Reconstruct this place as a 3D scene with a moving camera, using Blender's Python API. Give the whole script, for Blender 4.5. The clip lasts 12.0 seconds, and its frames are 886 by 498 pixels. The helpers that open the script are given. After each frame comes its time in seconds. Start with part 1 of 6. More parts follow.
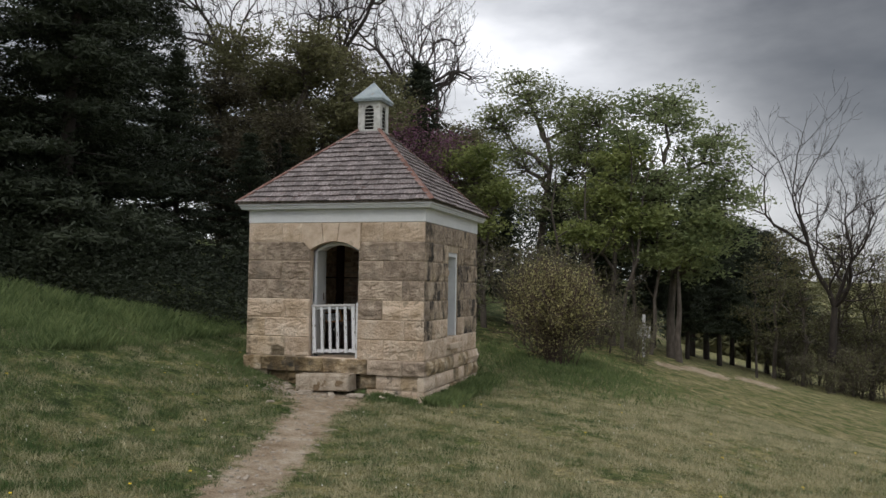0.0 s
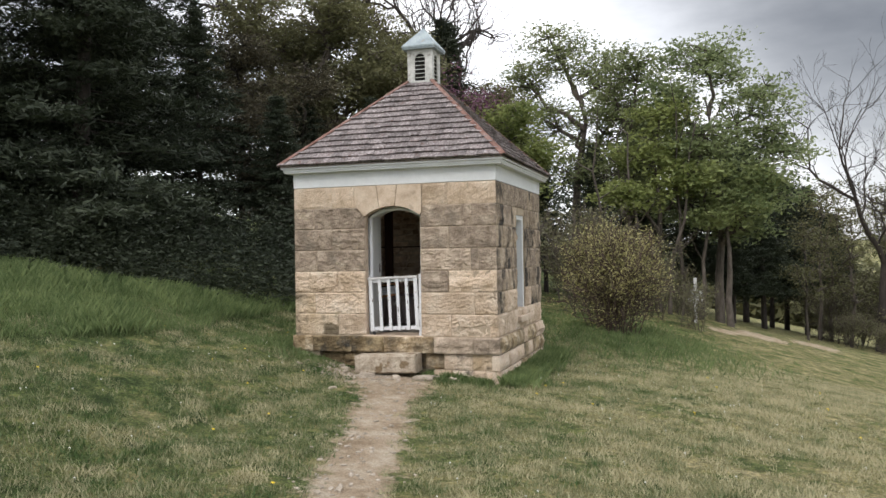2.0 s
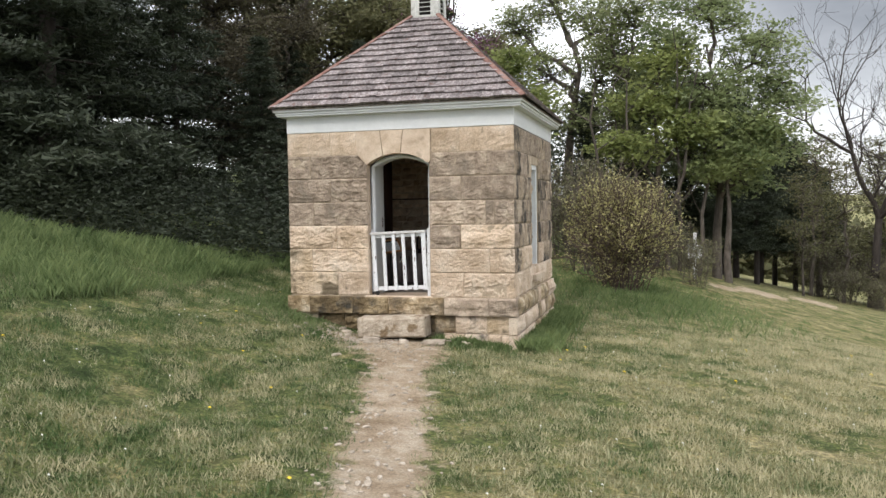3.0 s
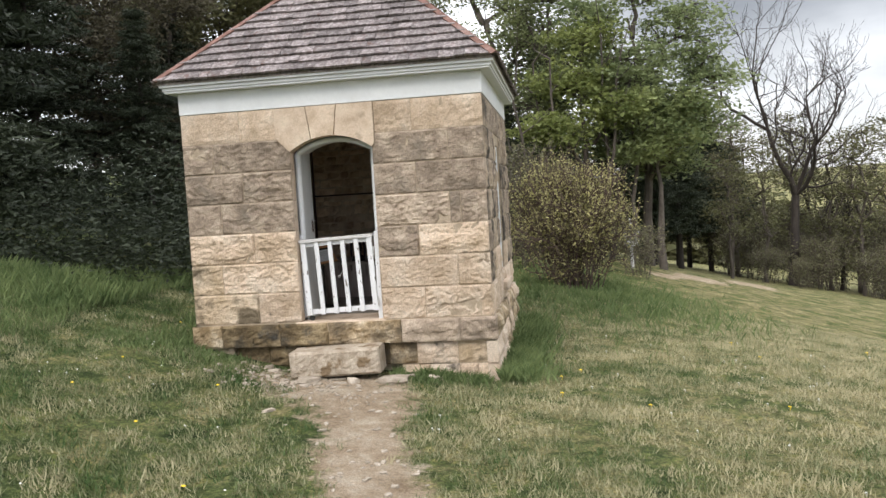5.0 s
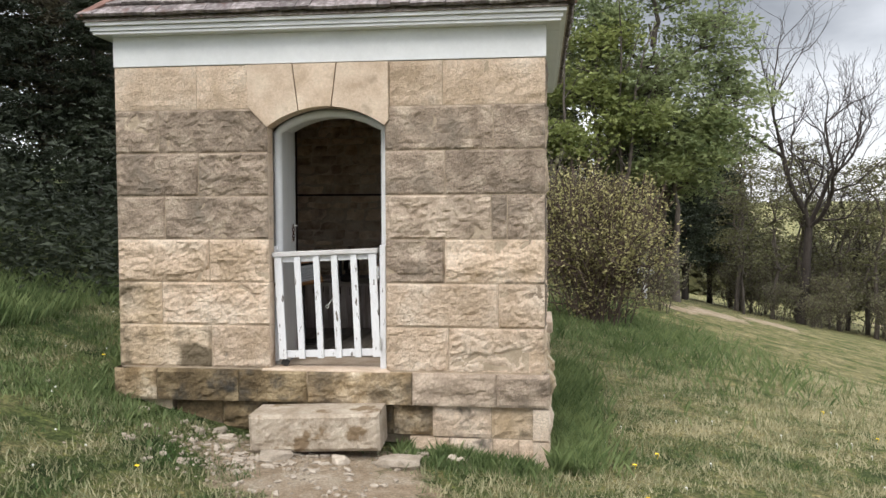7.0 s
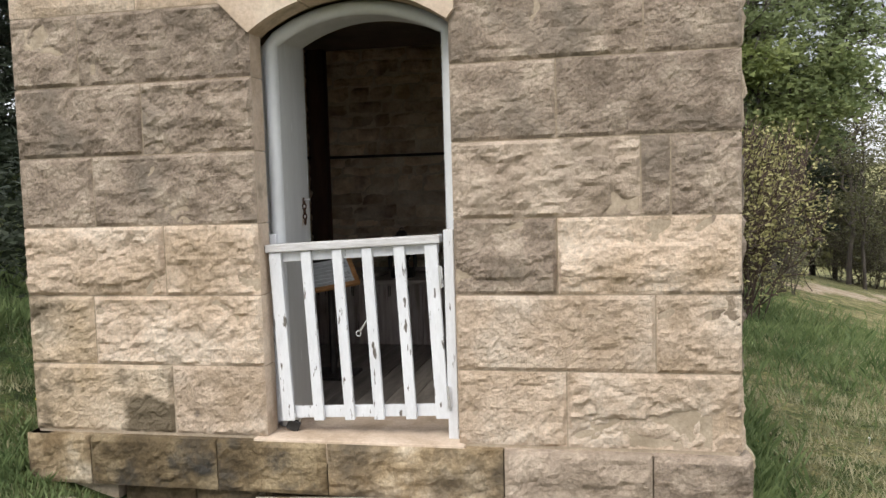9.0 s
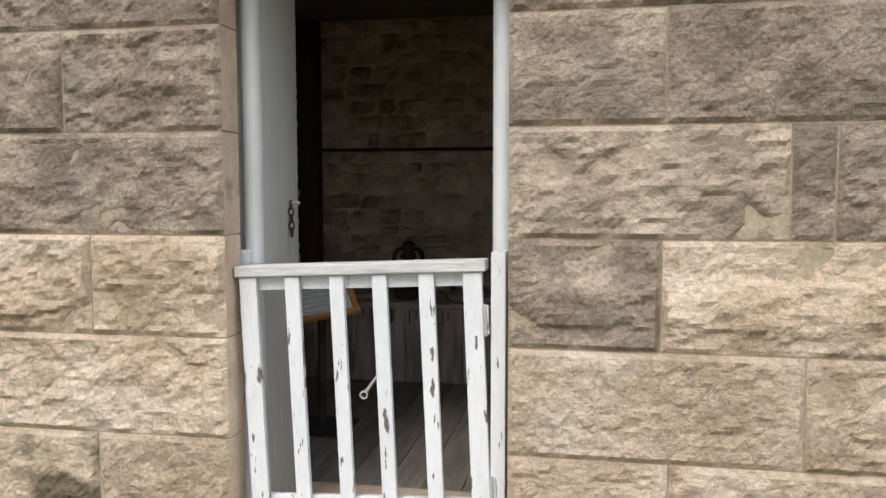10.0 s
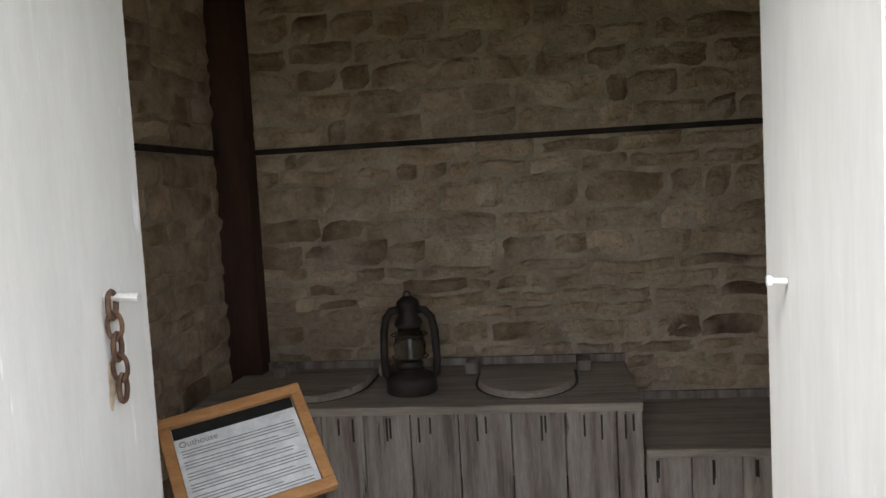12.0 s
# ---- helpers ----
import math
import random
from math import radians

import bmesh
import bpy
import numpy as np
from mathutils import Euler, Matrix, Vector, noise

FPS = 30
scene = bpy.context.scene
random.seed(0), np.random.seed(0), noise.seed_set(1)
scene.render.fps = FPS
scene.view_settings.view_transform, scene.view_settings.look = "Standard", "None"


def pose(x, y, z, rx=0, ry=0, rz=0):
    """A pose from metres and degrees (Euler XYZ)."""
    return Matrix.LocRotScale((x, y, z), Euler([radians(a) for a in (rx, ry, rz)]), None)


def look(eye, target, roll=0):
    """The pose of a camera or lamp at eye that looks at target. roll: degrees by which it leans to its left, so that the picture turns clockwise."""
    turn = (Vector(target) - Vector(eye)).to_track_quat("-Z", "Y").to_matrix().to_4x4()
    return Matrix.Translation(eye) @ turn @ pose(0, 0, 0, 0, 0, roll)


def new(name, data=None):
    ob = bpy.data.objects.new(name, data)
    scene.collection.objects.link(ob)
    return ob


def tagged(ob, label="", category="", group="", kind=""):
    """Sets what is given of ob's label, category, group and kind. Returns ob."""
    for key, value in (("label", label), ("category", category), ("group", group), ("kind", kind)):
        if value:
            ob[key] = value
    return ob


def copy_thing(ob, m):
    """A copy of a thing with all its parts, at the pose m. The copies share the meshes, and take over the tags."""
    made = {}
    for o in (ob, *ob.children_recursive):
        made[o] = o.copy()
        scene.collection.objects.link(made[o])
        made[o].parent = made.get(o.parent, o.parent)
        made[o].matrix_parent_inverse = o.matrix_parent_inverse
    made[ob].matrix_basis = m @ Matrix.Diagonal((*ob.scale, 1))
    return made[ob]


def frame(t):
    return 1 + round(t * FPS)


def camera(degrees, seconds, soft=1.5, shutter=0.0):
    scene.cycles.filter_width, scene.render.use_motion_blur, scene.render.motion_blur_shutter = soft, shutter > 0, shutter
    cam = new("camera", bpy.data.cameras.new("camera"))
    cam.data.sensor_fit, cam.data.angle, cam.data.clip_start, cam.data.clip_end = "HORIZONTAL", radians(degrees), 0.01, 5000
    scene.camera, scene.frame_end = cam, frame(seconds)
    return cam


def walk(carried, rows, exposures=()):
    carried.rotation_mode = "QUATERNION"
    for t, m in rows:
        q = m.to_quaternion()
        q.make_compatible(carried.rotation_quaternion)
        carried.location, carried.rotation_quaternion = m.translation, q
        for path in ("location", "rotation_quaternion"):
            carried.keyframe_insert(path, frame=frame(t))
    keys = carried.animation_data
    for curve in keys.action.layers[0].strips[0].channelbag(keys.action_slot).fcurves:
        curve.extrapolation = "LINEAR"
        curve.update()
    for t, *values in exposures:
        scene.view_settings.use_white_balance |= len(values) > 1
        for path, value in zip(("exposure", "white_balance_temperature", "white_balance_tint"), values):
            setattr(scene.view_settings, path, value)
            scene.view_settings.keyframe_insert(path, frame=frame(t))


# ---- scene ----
cam = camera(57.4, 12.0)
PATH = [
    (0, (5.519, -11.717, 1.176), (4.921, -9.811, 1.264), 0.9),
    (0.5, (5.292, -11.541, 1.133), (4.608, -9.663, 1.197), 1.5),
    (1, (5.032, -11.348, 1.12), (4.406, -9.449, 1.158), 0.1),
    (1.5, (4.674, -11.058, 1.147), (4.035, -9.163, 1.18), -1.8),
    (2, (4.228, -10.67, 1.128), (3.615, -8.766, 1.143), -0.9),
    (2.5, (3.859, -10.215, 1.106), (3.284, -8.301, 1.036), -2.3),
    (3, (3.466, -9.829, 1.116), (2.913, -7.91, 1.017), -0.8),
    (3.5, (3.066, -9.405, 1.165), (2.598, -7.463, 1.072), -1.3),
    (3.7, (2.971, -9.181, 1.171), (2.546, -7.23, 1.057), -1.5),
    (5.5, (1.999, -7.226, 1.139), (1.732, -5.247, 1.014), -2.93),
    (6, (1.776, -6.678, 1.146), (1.565, -4.691, 1.045), -0.72),
    (6.5, (1.679, -6.066, 1.068), (1.44, -4.082, 0.992), -1.55),
    (7, (1.521, -5.508, 1.101), (1.283, -3.524, 1.01), -0.2),
    (7.2, (1.467, -5.271, 1.088), (1.215, -3.289, 0.981), 0.1),
    (8.8, (1.138, -3.395, 1.065), (0.748, -1.441, 0.897), -2.3),
    (9, (1.07, -3.171, 1.052), (0.667, -1.218, 0.895), -1.7),
    (9.5, (0.899, -2.665, 1.034), (0.478, -0.716, 0.882), -0.5),
    (10, (0.686, -2.216, 1.059), (0.325, -0.255, 0.904), -0.1),
    (10.5, (0.571, -1.73, 1.054), (0.17, 0.224, 0.913), -2.1),
    (11, (0.403, -1.283, 1.075), (0.059, 0.678, 0.878), -3.4),
    (11.3, (0.298, -1.021, 1.114), (0.065, 0.961, 0.972), -2.1),
    (11.6, (0.231, -0.766, 1.093), (0.049, 1.221, 0.958), -2.8),
    (11.8, (0.191, -0.579, 1.088), (-0.027, 1.404, 0.955), -3.2),
    (12, (0.16, -0.432, 1.103), (-0.106, 1.545, 0.954), -3.2),
]
EXPOSURES = [(0.0, -0.12), (0.5, 0.1), (1.0, 0.30), (1.5, 0.48), (2.5, 0.82), (3.5, 0.98), (6.5, 0.98), (9.0, 1.0), (9.5, 1.06), (10.0, 1.0), (10.5, 1.1), (11.3, 1.3), (11.6, 1.6), (11.8, 1.95), (12.0, 2.65)]
walk(cam, [(t, look(eye, target, roll)) for t, eye, target, roll in PATH], EXPOSURES)

# ---------------------------------------------------------------- world, sun, exposure
def make_world():
    w = bpy.data.worlds.new("overcast_sky")
    scene.world = w
    w.use_nodes = True
    nt = w.node_tree
    N, L = nt.nodes, nt.links
    N.clear()
    out = N.new("ShaderNodeOutputWorld")
    bg = N.new("ShaderNodeBackground")
    bg.inputs["Strength"].default_value = 0.10
    sky = N.new("ShaderNodeTexSky")
    sky.sky_type = "NISHITA"
    sky.sun_disc = False
    sky.sun_elevation = radians(48)
    sky.sun_rotation = radians(205)
    tc = N.new("ShaderNodeTexCoord")
    mp = N.new("ShaderNodeMapping")
    mp.inputs["Scale"].default_value = (1.0, 1.0, 2.6)
    mp.inputs["Location"].default_value = (1.3, 0.7, 0.2)
    n1 = N.new("ShaderNodeTexNoise")
    n1.inputs["Scale"].default_value = 1.9
    n1.inputs["Detail"].default_value = 7
    n1.inputs["Roughness"].default_value = 0.52
    ramp = N.new("ShaderNodeValToRGB")
    e = ramp.color_ramp.elements
    e[0].position, e[0].color = 0.34, (2.6, 2.7, 2.95, 1)
    e[1].position, e[1].color = 0.66, (10.6, 10.6, 10.9, 1)
    mid = e.new(0.5)
    mid.color = (6.2, 6.3, 6.6, 1)
    mix = N.new("ShaderNodeMix")
    mix.data_type = "RGBA"
    mix.inputs["Factor"].default_value = 0.9
    def spot(direction, inner, outer, gain):
        """Thin or heavy cloud round a direction: a factor that fades to 1."""
        dot = N.new("ShaderNodeVectorMath")
        dot.operation = "DOT_PRODUCT"
        dot.inputs[1].default_value = Vector(direction).normalized()
        L.new(tc.outputs["Generated"], dot.inputs[0])
        r = N.new("ShaderNodeMapRange")
        r.interpolation_type = "SMOOTHSTEP"
        r.inputs["From Min"].default_value, r.inputs["From Max"].default_value = math.cos(radians(outer)), math.cos(radians(inner))
        r.inputs["To Min"].default_value, r.inputs["To Max"].default_value = 1.0, gain
        L.new(dot.outputs["Value"], r.inputs["Value"])
        return r.outputs["Result"]

    def times(a, b):
        x = N.new("ShaderNodeMath")
        x.operation = "MULTIPLY"
        L.new(a, x.inputs[0])
        L.new(b, x.inputs[1])
        return x.outputs["Value"]

    sep = N.new("ShaderNodeSeparateXYZ")
    L.new(tc.outputs["Generated"], sep.inputs["Vector"])
    zen = N.new("ShaderNodeMapRange")
    zen.inputs["From Min"].default_value, zen.inputs["From Max"].default_value = 0.40, 1.0
    zen.inputs["To Min"].default_value, zen.inputs["To Max"].default_value = 1.0, 2.4
    L.new(sep.outputs["Z"], zen.inputs["Value"])
    gain = times(zen.outputs["Result"], spot((-0.13, 1.0, 0.30), 3, 14, 1.6))
    gain = times(gain, spot((0.14, 1.0, 0.36), 4, 17, 0.48))
    gain = times(gain, spot((0.44, 1.0, 0.16), 8, 25, 0.70))
    L.new(tc.outputs["Generated"], mp.inputs["Vector"])
    L.new(mp.outputs["Vector"], n1.inputs["Vector"])
    L.new(n1.outputs["Fac"], ramp.inputs["Fac"])
    L.new(sky.outputs["Color"], mix.inputs["A"])
    lit = N.new("ShaderNodeVectorMath")
    lit.operation = "SCALE"
    L.new(ramp.outputs["Color"], lit.inputs[0])
    L.new(gain, lit.inputs["Scale"])
    L.new(lit.outputs["Vector"], mix.inputs["B"])
    L.new(mix.outputs["Result"], bg.inputs["Color"])
    L.new(bg.outputs["Background"], out.inputs["Surface"])


make_world()
sun = new("sun", bpy.data.lights.new("sun", "SUN"))
sun.data.energy, sun.data.angle, sun.data.color = 1.15, radians(25), (1.0, 0.95, 0.88)
sun.matrix_world = look((-6, -14, 17), (0, 0, 0))


# ---------------------------------------------------------------- materials
def mat(name, colours, scale=6.0, rough=0.85, bump=0.3, bump_scale=60.0, detail=6, spec=0.3, metal=0.0, rand=0.0,
        island=0.0, stretch=(1, 1, 1), stain=None, bump_dist=0.01, coords="world", low=0.35, high=0.65, grain_by=9.0, grain_range=(0.78, 1.2)):
    """A surface of two or more colours mixed by noise, with grain, relief, and stains of their own shape."""
    m = bpy.data.materials.new(name)
    m.use_nodes = True
    N, L = m.node_tree.nodes, m.node_tree.links
    b = N["Principled BSDF"]
    b.inputs["Roughness"].default_value = rough
    b.inputs["Metallic"].default_value = metal
    b.inputs["Specular IOR Level"].default_value = spec
    if coords == "world":
        src = N.new("ShaderNodeNewGeometry").outputs["Position"]
    else:
        src = N.new("ShaderNodeTexCoord").outputs["Object"]
    mp = N.new("ShaderNodeMapping")
    mp.inputs["Scale"].default_value = stretch
    L.new(src, mp.inputs["Vector"])
    info = N.new("ShaderNodeObjectInfo")
    if rand:
        off = N.new("ShaderNodeVectorMath")
        off.operation = "MULTIPLY_ADD"
        off.inputs[1].default_value = (13.0, 17.0, 11.0)
        L.new(info.outputs["Random"], off.inputs[0])
        L.new(mp.outputs["Vector"], off.inputs[2])
        vec = off.outputs["Vector"]
    else:
        vec = mp.outputs["Vector"]

    def noise_node(s, d=detail, r=0.6):
        n = N.new("ShaderNodeTexNoise")
        n.inputs["Scale"].default_value = s
        n.inputs["Detail"].default_value = d
        n.inputs["Roughness"].default_value = r
        L.new(vec, n.inputs["Vector"])
        return n.outputs["Fac"]

    ramp = N.new("ShaderNodeValToRGB")
    e = ramp.color_ramp.elements
    k = len(colours)
    e[0].position, e[0].color = low, (*colours[0], 1)
    e[1].position, e[1].color = high, (*colours[-1], 1)
    for i in range(1, k - 1):
        e.new(low + (high - low) * i / (k - 1)).color = (*colours[i], 1)
    L.new(noise_node(scale), ramp.inputs["Fac"])
    col = ramp.outputs["Color"]
    grain = N.new("ShaderNodeMapRange")
    grain.inputs["From Min"].default_value, grain.inputs["From Max"].default_value = 0.3, 0.7
    grain.inputs["To Min"].default_value, grain.inputs["To Max"].default_value = grain_range
    L.new(noise_node(scale * grain_by, 8, 0.76), grain.inputs["Value"])
    mul = N.new("ShaderNodeMix")
    mul.data_type, mul.blend_type = "RGBA", "MULTIPLY"
    mul.inputs["Factor"].default_value = 1.0
    L.new(col, mul.inputs["A"])
    L.new(grain.outputs["Result"], mul.inputs["B"])
    col = mul.outputs["Result"]
    if stain:
        colour, s, lo, hi = stain
        r2 = N.new("ShaderNodeMapRange")
        r2.inputs["From Min"].default_value, r2.inputs["From Max"].default_value = lo, hi
        L.new(noise_node(s, 5), r2.inputs["Value"])
        mx = N.new("ShaderNodeMix")
        mx.data_type = "RGBA"
        mx.inputs["B"].default_value = (*colour, 1)
        L.new(r2.outputs["Result"], mx.inputs["Factor"])
        L.new(col, mx.inputs["A"])
        col = mx.outputs["Result"]
    if rand or island:
        hsv = N.new("ShaderNodeHueSaturation")
        mr = N.new("ShaderNodeMapRange")
        amount = rand or island
        mr.inputs["To Min"].default_value, mr.inputs["To Max"].default_value = 1 - amount, 1 + amount
        source = info.outputs["Random"] if rand else N.new("ShaderNodeNewGeometry").outputs["Random Per Island"]
        L.new(source, mr.inputs["Value"])
        L.new(mr.outputs["Result"], hsv.inputs["Value"])
        L.new(col, hsv.inputs["Color"])
        col = hsv.outputs["Color"]
    L.new(col, b.inputs["Base Color"])
    if bump:
        bp = N.new("ShaderNodeBump")
        bp.inputs["Strength"].default_value = bump
        bp.inputs["Distance"].default_value = bump_dist
        L.new(noise_node(bump_scale, 8, 0.66), bp.inputs["Height"])
        L.new(bp.outputs["Normal"], b.inputs["Normal"])
    return m


def leaf_mat(name, a, b_, see=0.35, patch=0.5, gain=1.6, dry=0.0):
    """Thin leaves: some of the light passes through them; each leaf has its own shade."""
    m = bpy.data.materials.new(name)
    m.use_nodes = True
    N, L = m.node_tree.nodes, m.node_tree.links
    b = N["Principled BSDF"]
    b.inputs["Roughness"].default_value = 0.6
    b.inputs["Specular IOR Level"].default_value = 0.25
    g = N.new("ShaderNodeNewGeometry")
    n = N.new("ShaderNodeTexNoise")
    n.inputs["Scale"].default_value = patch
    n.inputs["Detail"].default_value = 5
    L.new(g.outputs["Position"], n.inputs["Vector"])
    add = N.new("ShaderNodeMath")
    add.operation = "MULTIPLY_ADD"
    add.inputs[1].default_value = 0.7
    L.new(g.outputs["Random Per Island"], add.inputs[0])
    sub = N.new("ShaderNodeMath")
    sub.operation = "MULTIPLY_ADD"
    sub.inputs[1].default_value, sub.inputs[2].default_value = gain, 0.25 - 0.5 * gain
    if dry:
        sep = N.new("ShaderNodeSeparateXYZ")
        L.new(g.outputs["Position"], sep.inputs["Vector"])
        far = N.new("ShaderNodeMapRange")
        far.inputs["From Min"].default_value, far.inputs["From Max"].default_value = -1.5, 5.0
        far.inputs["To Min"].default_value, far.inputs["To Max"].default_value = 0.25 - 0.5 * gain - dry, 0.25 - 0.5 * gain + dry
        L.new(sep.outputs["X"], far.inputs["Value"])
        L.new(far.outputs["Result"], sub.inputs[2])
    L.new(n.outputs["Fac"], sub.inputs[0])
    L.new(sub.outputs["Value"], add.inputs[2])
    mix = N.new("ShaderNodeMix")
    mix.data_type = "RGBA"
    mix.clamp_factor = True
    mix.inputs["A"].default_value, mix.inputs["B"].default_value = (*a, 1), (*b_, 1)
    L.new(add.outputs["Value"], mix.inputs["Factor"])
    L.new(mix.outputs["Result"], b.inputs["Base Color"])
    tr = N.new("ShaderNodeBsdfTranslucent")
    L.new(mix.outputs["Result"], tr.inputs["Color"])
    ms = N.new("ShaderNodeMixShader")
    ms.inputs["Fac"].default_value = see
    L.new(b.outputs["BSDF"], ms.inputs[1])
    L.new(tr.outputs["BSDF"], ms.inputs[2])
    L.new(ms.outputs["Shader"], N["Material Output"].inputs["Surface"])
    return m


STONE_TAN = mat("limestone_tan", [(0.45, 0.343, 0.242), (0.59, 0.465, 0.352), (0.67, 0.563, 0.452)], 3.0, 0.9, 0.85, 70, rand=0.08,
                stain=((0.16, 0.135, 0.11), 2.1, 0.63, 0.69), bump_dist=0.022, grain_by=18, grain_range=(0.66, 1.27))
STONE_GREY = mat("limestone_weathered_grey", [(0.215, 0.168, 0.128), (0.325, 0.258, 0.20), (0.45, 0.37, 0.29)], 7.0, 0.92, 0.85, 70, rand=0.12,
                 stain=((0.20, 0.165, 0.13), 3.0, 0.54, 0.70), bump_dist=0.022, grain_by=12, grain_range=(0.58, 1.42))
STONE_SMOOTH = mat("limestone_tooled", [(0.44, 0.338, 0.245), (0.56, 0.445, 0.345), (0.62, 0.515, 0.405)], 4.5, 0.88, 0.4, 70, rand=0.06,
                   stain=((0.27, 0.215, 0.155), 2.7, 0.6, 0.72), grain_by=12, grain_range=(0.8, 1.15))
STONE_BASE = mat("limestone_mossy_base", [(0.20, 0.14, 0.075), (0.38, 0.29, 0.18), (0.56, 0.47, 0.35)], 5.0, 0.92, 1.0, 26, rand=0.14,
                 stain=((0.12, 0.095, 0.065), 3.6, 0.46, 0.64), bump_dist=0.03, grain_by=10, grain_range=(0.6, 1.35))
STONE_MOSS = mat("limestone_brown_mossy", [(0.085, 0.062, 0.034), (0.17, 0.125, 0.07), (0.33, 0.26, 0.16)], 4.0, 0.95, 0.9, 60, rand=0.15,
                 stain=((0.055, 0.05, 0.042), 5.0, 0.50, 0.66), bump_dist=0.022, grain_by=12, grain_range=(0.6, 1.35))
STONE_PALE = mat("limestone_pale_weathered", [(0.31, 0.245, 0.185), (0.45, 0.36, 0.28), (0.58, 0.48, 0.38)], 5.0, 0.92, 0.85, 70, rand=0.06,
                 stain=((0.33, 0.265, 0.205), 2.6, 0.52, 0.66), bump_dist=0.022, grain_by=10, grain_range=(0.68, 1.28))
STONE_STAINED = mat("limestone_tan_stained", [(0.43, 0.325, 0.21), (0.56, 0.44, 0.315), (0.64, 0.53, 0.405)], 3.0, 0.9, 0.85, 70, rand=0.06,
                    stain=((0.17, 0.135, 0.09), 3.1, 0.47, 0.57), bump_dist=0.022, grain_by=14, grain_range=(0.75, 1.2))
STONE_STREAK = mat("limestone_black_stained", [(0.20, 0.155, 0.115), (0.36, 0.285, 0.21), (0.50, 0.41, 0.31)], 5.0, 0.92, 0.85, 70, rand=0.12,
                   stain=((0.055, 0.048, 0.042), 3.4, 0.47, 0.60), bump_dist=0.022, stretch=(1, 1, 0.6), grain_by=10, grain_range=(0.66, 1.3))
STONE_STEP = mat("limestone_worn_step", [(0.28, 0.225, 0.165), (0.39, 0.33, 0.26), (0.47, 0.41, 0.33)], 5.0, 0.9, 0.8, 30, coords="object",
                 stain=((0.20, 0.145, 0.09), 4.5, 0.55, 0.62), bump_dist=0.02)
STONE_INNER = mat("rubble_stone_inside", [(0.42, 0.315, 0.21), (0.63, 0.505, 0.37), (0.74, 0.64, 0.51)], 6.0, 0.95, 0.9, 45, rand=0.22,
                  stain=((0.20, 0.14, 0.10), 2.0, 0.57, 0.7), bump_dist=0.03, grain_range=(0.8, 1.15))
MORTAR = mat("lime_mortar", [(0.31, 0.25, 0.18), (0.44, 0.36, 0.27)], 9, 0.95, 0.6, 80)
MORTAR_IN = mat("mortar_inside", [(0.42, 0.35, 0.265), (0.66, 0.575, 0.46)], 7, 0.95, 0.7, 60)
WHITE = mat("white_paint", [(0.60, 0.615, 0.63), (0.67, 0.685, 0.70)], 2.5, 0.5, 0.15, 90, spec=0.4, grain_range=(0.94, 1.04), stain=((0.50, 0.49, 0.46), 7.0, 0.70, 0.80))
WHITE_WORN = mat("white_paint_flaking", [(0.62, 0.63, 0.65), (0.71, 0.72, 0.74)], 9, 0.6, 0.4, 60, stretch=(1, 1, 0.25), grain_range=(0.9, 1.06),
                 stain=((0.13, 0.115, 0.10), 36, 0.615, 0.64))
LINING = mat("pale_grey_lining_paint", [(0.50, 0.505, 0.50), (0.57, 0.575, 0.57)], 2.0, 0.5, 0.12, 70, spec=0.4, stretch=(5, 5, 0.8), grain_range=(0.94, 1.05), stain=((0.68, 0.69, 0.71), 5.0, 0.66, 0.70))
RAIL_WORN = mat("weathered_white_rail", [(0.34, 0.315, 0.295), (0.48, 0.465, 0.455), (0.59, 0.585, 0.585)], 14, 0.75, 0.5, 60, stretch=(0.12, 1, 1),
                stain=((0.22, 0.19, 0.16), 26, 0.64, 0.70))
SHINGLE = mat("weathered_cedar_shingle", [(0.105, 0.09, 0.088), (0.18, 0.155, 0.152), (0.30, 0.27, 0.27)], 9, 0.9, 0.6, 50, rand=0.30, stretch=(3, 3, 0.5),
              stain=((0.12, 0.08, 0.07), 3.0, 0.56, 0.72))
SHINGLE_JOINED = mat("weathered_cedar_shingle_far", [(0.105, 0.09, 0.088), (0.18, 0.155, 0.152), (0.30, 0.27, 0.27)], 9, 0.9, 0.6, 50, island=0.30)
RIDGE = mat("red_brown_hip_board", [(0.12, 0.062, 0.048), (0.19, 0.105, 0.085), (0.25, 0.17, 0.15)], 7, 0.85, 0.4, 60)
TIN = mat("grey_blue_tin", [(0.22, 0.27, 0.29), (0.34, 0.39, 0.41)], 5, 0.55, 0.1, 30, spec=0.5, stain=((0.24, 0.2, 0.17), 4, 0.63, 0.75))
CUPOLA_PAINT = mat("old_white_paint", [(0.42, 0.42, 0.40), (0.60, 0.60, 0.58)], 8, 0.7, 0.3, 60, stain=((0.22, 0.20, 0.18), 9, 0.58, 0.7))
DARK_WOOD = mat("old_grey_wood", [(0.21, 0.175, 0.155), (0.35, 0.305, 0.275), (0.44, 0.40, 0.37)], 7, 0.85, 0.5, 40, stretch=(4, 4, 0.35), rand=0.12,
                stain=((0.06, 0.045, 0.04), 9, 0.62, 0.72))
BENCH_WOOD = mat("bench_top_wood", [(0.33, 0.285, 0.245), (0.47, 0.42, 0.37)], 7, 0.75, 0.4, 40, stretch=(0.4, 4, 4), stain=((0.10, 0.08, 0.06), 5, 0.6, 0.75))
